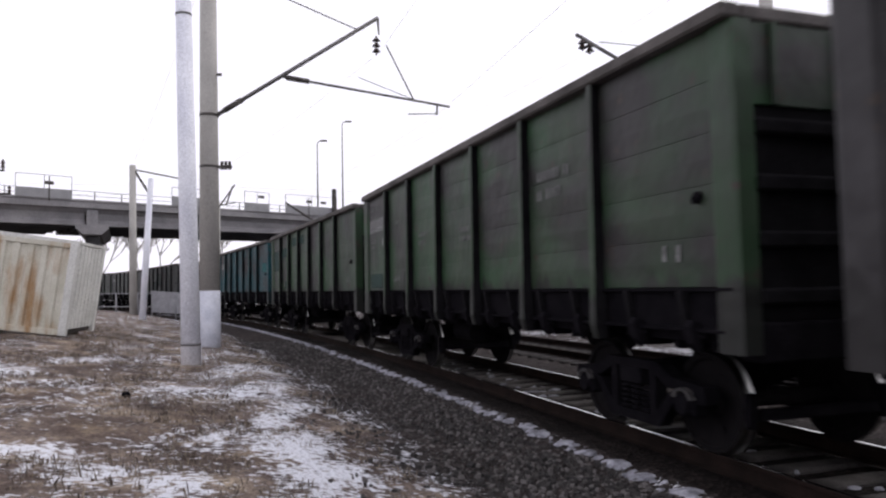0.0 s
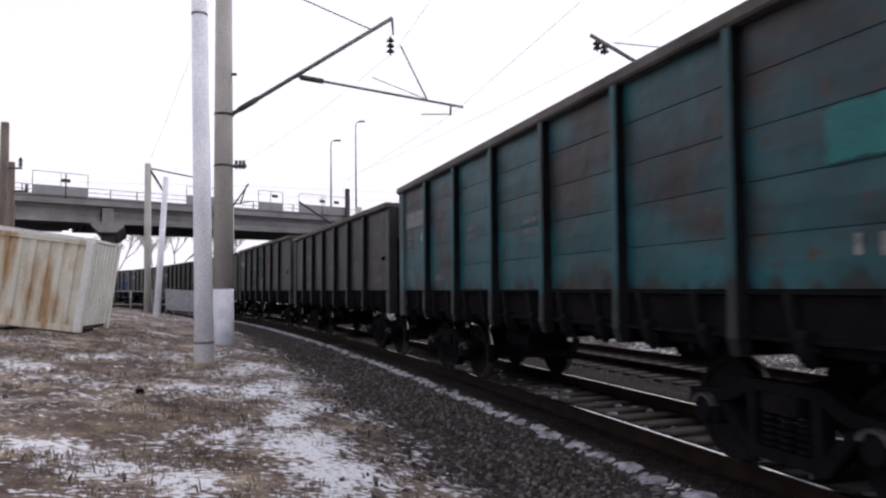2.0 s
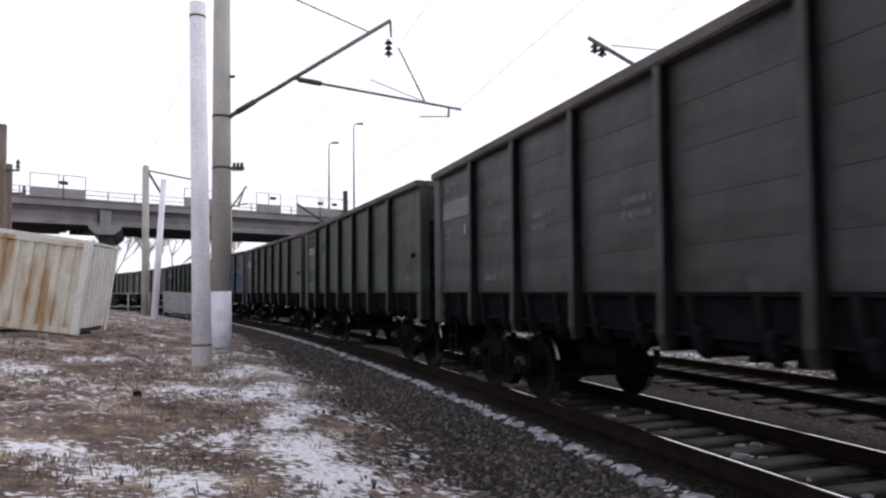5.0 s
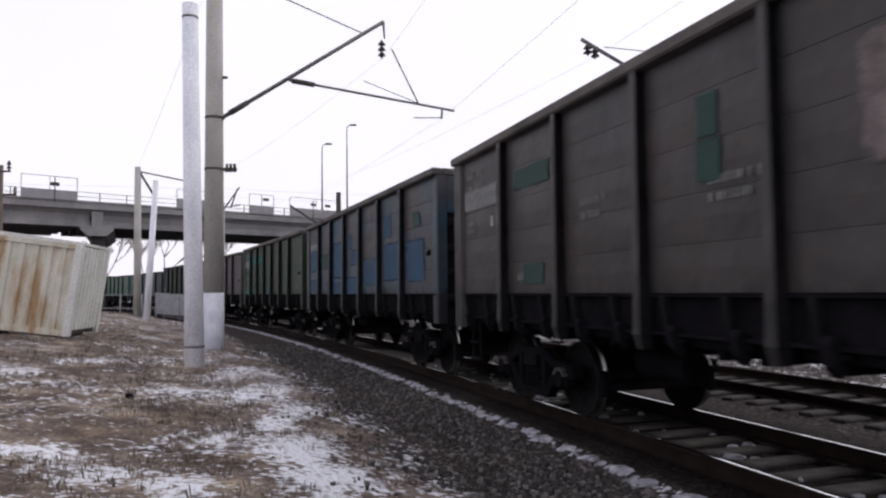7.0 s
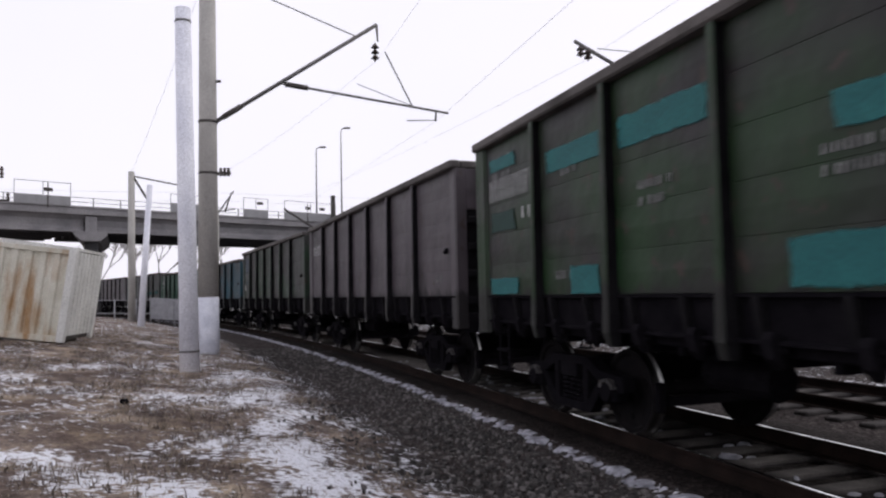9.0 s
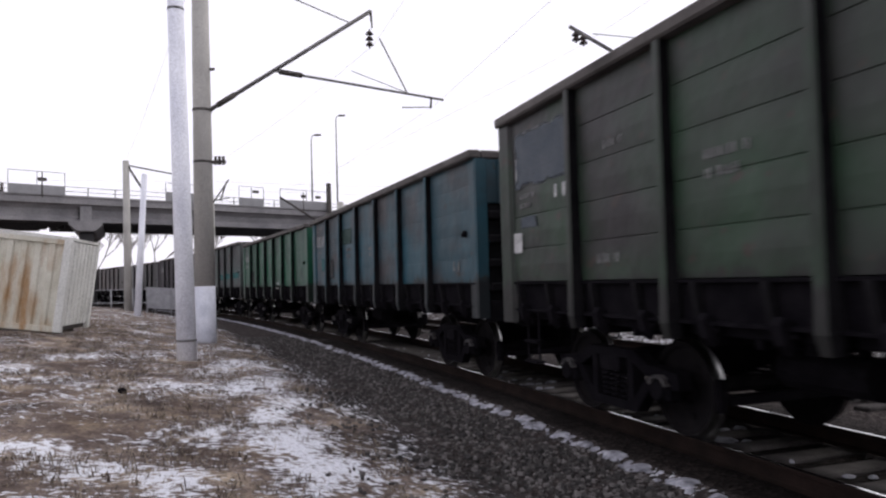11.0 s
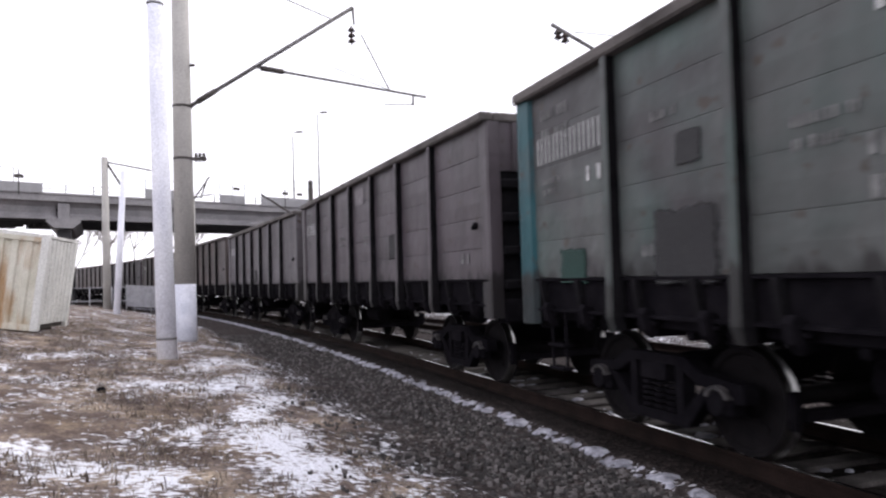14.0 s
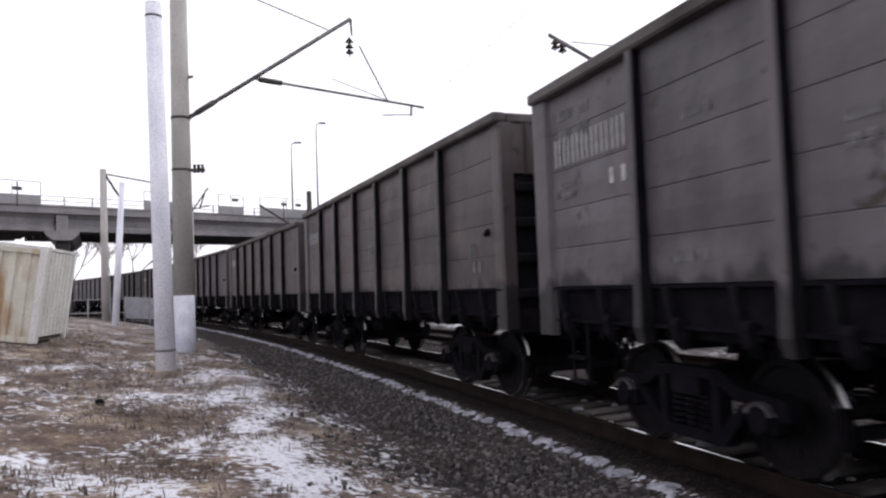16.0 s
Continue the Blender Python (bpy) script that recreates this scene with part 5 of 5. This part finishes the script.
def scatter_grass():
    rnd = np.random.RandomState(5)
    verts, faces = [], []
    for i in range(15000):
        u = 1.0 + 30 * rnd.rand() ** 1.5
        lat = -3.7 - 9.0 * rnd.rand()
        if noise.noise((u * 0.6, lat * 0.8, 2.0)) < -0.12:
            continue
        p = at(u, lat, 0)
        if math.hypot(p.x, p.y) < 2.0:
            continue
        z = ground_z(lat) - 0.03
        n = rnd.randint(5, 12)
        h = rnd.uniform(0.02, 0.1) if rnd.rand() < 0.9 else rnd.uniform(0.08, 0.13)
        for _ in range(n):
            a = rnd.rand() * 6.28
            lean = rnd.uniform(0.3, 1.3) * h
            w = rnd.uniform(0.002, 0.005)
            bx, by = p.x + rnd.uniform(-0.06, 0.06), p.y + rnd.uniform(-0.06, 0.06)
            k = len(verts)
            dx, dy = math.cos(a), math.sin(a)
            verts += [(bx - dy * w, by + dx * w, z), (bx + dy * w, by - dx * w, z), (bx + dx * lean * 0.5 + dy * w, by + dy * lean * 0.5 - dx * w, z + h * 0.8), (bx + dx * lean * 0.5 - dy * w, by + dy * lean * 0.5 + dx * w, z + h * 0.8), (bx + dx * lean, by + dy * lean, z + h * rnd.uniform(0.6, 1.1))]
            faces += [(k, k + 1, k + 2, k + 3), (k + 3, k + 2, k + 4)]
    me = bpy.data.meshes.new("dead_grass")
    me.from_pydata(verts, [], faces)
    me.materials.append(M_STRAW)
    return tagged(new("dead_grass", me), "dry brown dead grass tufts on frozen ground", "grass", kind="stuff")


def island_material(name, stops, rough=0.9):
    m, n, l, b = material(name)
    r = n.new("ShaderNodeNewGeometry").outputs["Random Per Island"]
    l.new(ramp(n, l, r, stops), b.inputs["Base Color"])
    b.inputs["Roughness"].default_value = rough
    return m


M_STONE = island_material("ballast_stone", [(0.0, (0.018, 0.016, 0.016)), (0.6, (0.048, 0.043, 0.041)), (1.0, (0.15, 0.138, 0.135))])
M_STRAW = island_material("dry_grass", [(0.0, (0.06, 0.045, 0.04)), (0.5, (0.135, 0.108, 0.09)), (1.0, (0.32, 0.265, 0.2))])
scatter_stones()
scatter_grass()

def snow_caps():
    """Small heaps of old snow on the buried sleeper ends."""
    rnd = random.Random(8)
    verts, faces = [], []
    for i in range(1080):
        cap = i % 6 == 0 and i < 840
        u = -8 + (i // 6) * 0.543 + (i % 6) * 0.09 + rnd.uniform(-0.04, 0.04)
        big = rnd.random()
        lat, z = -1.52 + rnd.uniform(-0.04, 0.04) * (1 if cap else 3), -0.195
        if i >= 840:
            # a few lumps lie between the rails and beyond them
            u, lat, z = rnd.uniform(-2, 20), rnd.choice((rnd.uniform(-0.6, 0.6), rnd.uniform(0.92, 1.5))), -0.205
        m = at(u, lat, z)
        a = radians(bearing(u))
        if cap:
            lx, ly, hz = rnd.uniform(0.12, 0.2), rnd.uniform(0.09, 0.15), rnd.uniform(0.03, 0.06)
        else:
            lx, ly, hz = 0.03 + 0.08 * big * big, 0.03 + 0.06 * big, rnd.uniform(0.015, 0.045)
        k = len(verts)
        for ring, (s, z) in enumerate(((1.0, -0.03), (0.92, 0.35), (0.6, 0.8))):
            for q in range(10):
                c = 2 * math.pi * q / 10
                wob = 1 + rnd.uniform(-0.32, 0.28)
                x, y = lx * s * math.cos(c) * wob, ly * s * math.sin(c) * wob
                verts.append((m.x + x * math.cos(a) - y * math.sin(a), m.y + x * math.sin(a) + y * math.cos(a), m.z + hz * z))
        verts.append((m.x, m.y, m.z + hz))
        for ring in range(2):
            for q in range(10):
                faces.append((k + ring * 10 + q, k + ring * 10 + (q + 1) % 10, k + ring * 10 + 10 + (q + 1) % 10, k + ring * 10 + 10 + q))
        for q in range(10):
            faces.append((k + 20 + q, k + 20 + (q + 1) % 10, k + 30))
    me = bpy.data.meshes.new("snow_heaps")
    me.from_pydata(verts, [], faces)
    me.materials.append(M_OLDSNOW)
    for q in me.polygons:
        q.use_smooth = True
    return tagged(new("snow_heaps", me), "small heaps of dirty old snow on and between the sleepers", "snow", kind="stuff")


M_OLDSNOW = two_scale("old_snow", (0.1, 0.1, 0.115), (0.5, 0.5, 0.56), 7, 25, 0.9, 0, 0.5, 0.01, gloss=0.1)
snow_caps()



def dark_lump(x, y, r):
    """A lump of coal with broken faces, lying in the grass."""
    rnd = random.Random(4)
    bm = bmesh.new()
    bmesh.ops.create_icosphere(bm, subdivisions=2, radius=r)
    for v in bm.verts:
        v.co = v.co * rnd.uniform(0.75, 1.15)
        v.co.z *= 0.8
    ob = part("coal_lump", bm, M_UNDER)
    ob.matrix_basis = pose(x, y, ground_z(lat_of(x, y)) + r * 0.5, 0, 0, 30)
    return tagged(ob, "small black lump of coal lying in the grass", "coal")


dark_lump(-4.01, 9.15, 0.055)

# ---- sleepers ----
SLEEPER = sleeper_mesh()
for tr, lat in ((track_a, 0.0), (track_b, 4.1)):
    for i in range(140):
        p = at(-12 + i * 0.543, lat, 0)
        shared("sleeper", SLEEPER, tr, pose(p.x, p.y, 0, 0, 0, bearing(-12 + i * 0.543)))

# ---- what moves: the train rolls up the curve towards the camera, braking gently ----
def run(t):
    """How far the train has gone at t seconds."""
    return 14.963 * t - 0.02529 * t * t - 0.0000666 * t ** 3


def wagon_pose(u):
    a, b = at(u - PIVOT), at(u + PIVOT)
    d = b - a
    c = (a + b) / 2
    return pose(c.x, c.y, 0, 0, 0, math.degrees(math.atan2(d.y, d.x)))


def motions():
    times = [i * 0.25 for i in range(65)]
    spins = [i / FPS for i in range(int(SECONDS * FPS) + 1)]
    for k, wagon, wheels in TRAIN:
        walk(wagon, [(t, wagon_pose(11.32 + PITCH * k - run(t))) for t in times])
        for wheel, a in wheels:
            walk(wheel, [(t, pose(a, 0, WHEEL_R) @ Matrix.Rotation(-run(t) / WHEEL_R, 4, "Y")) for t in spins])


motions()
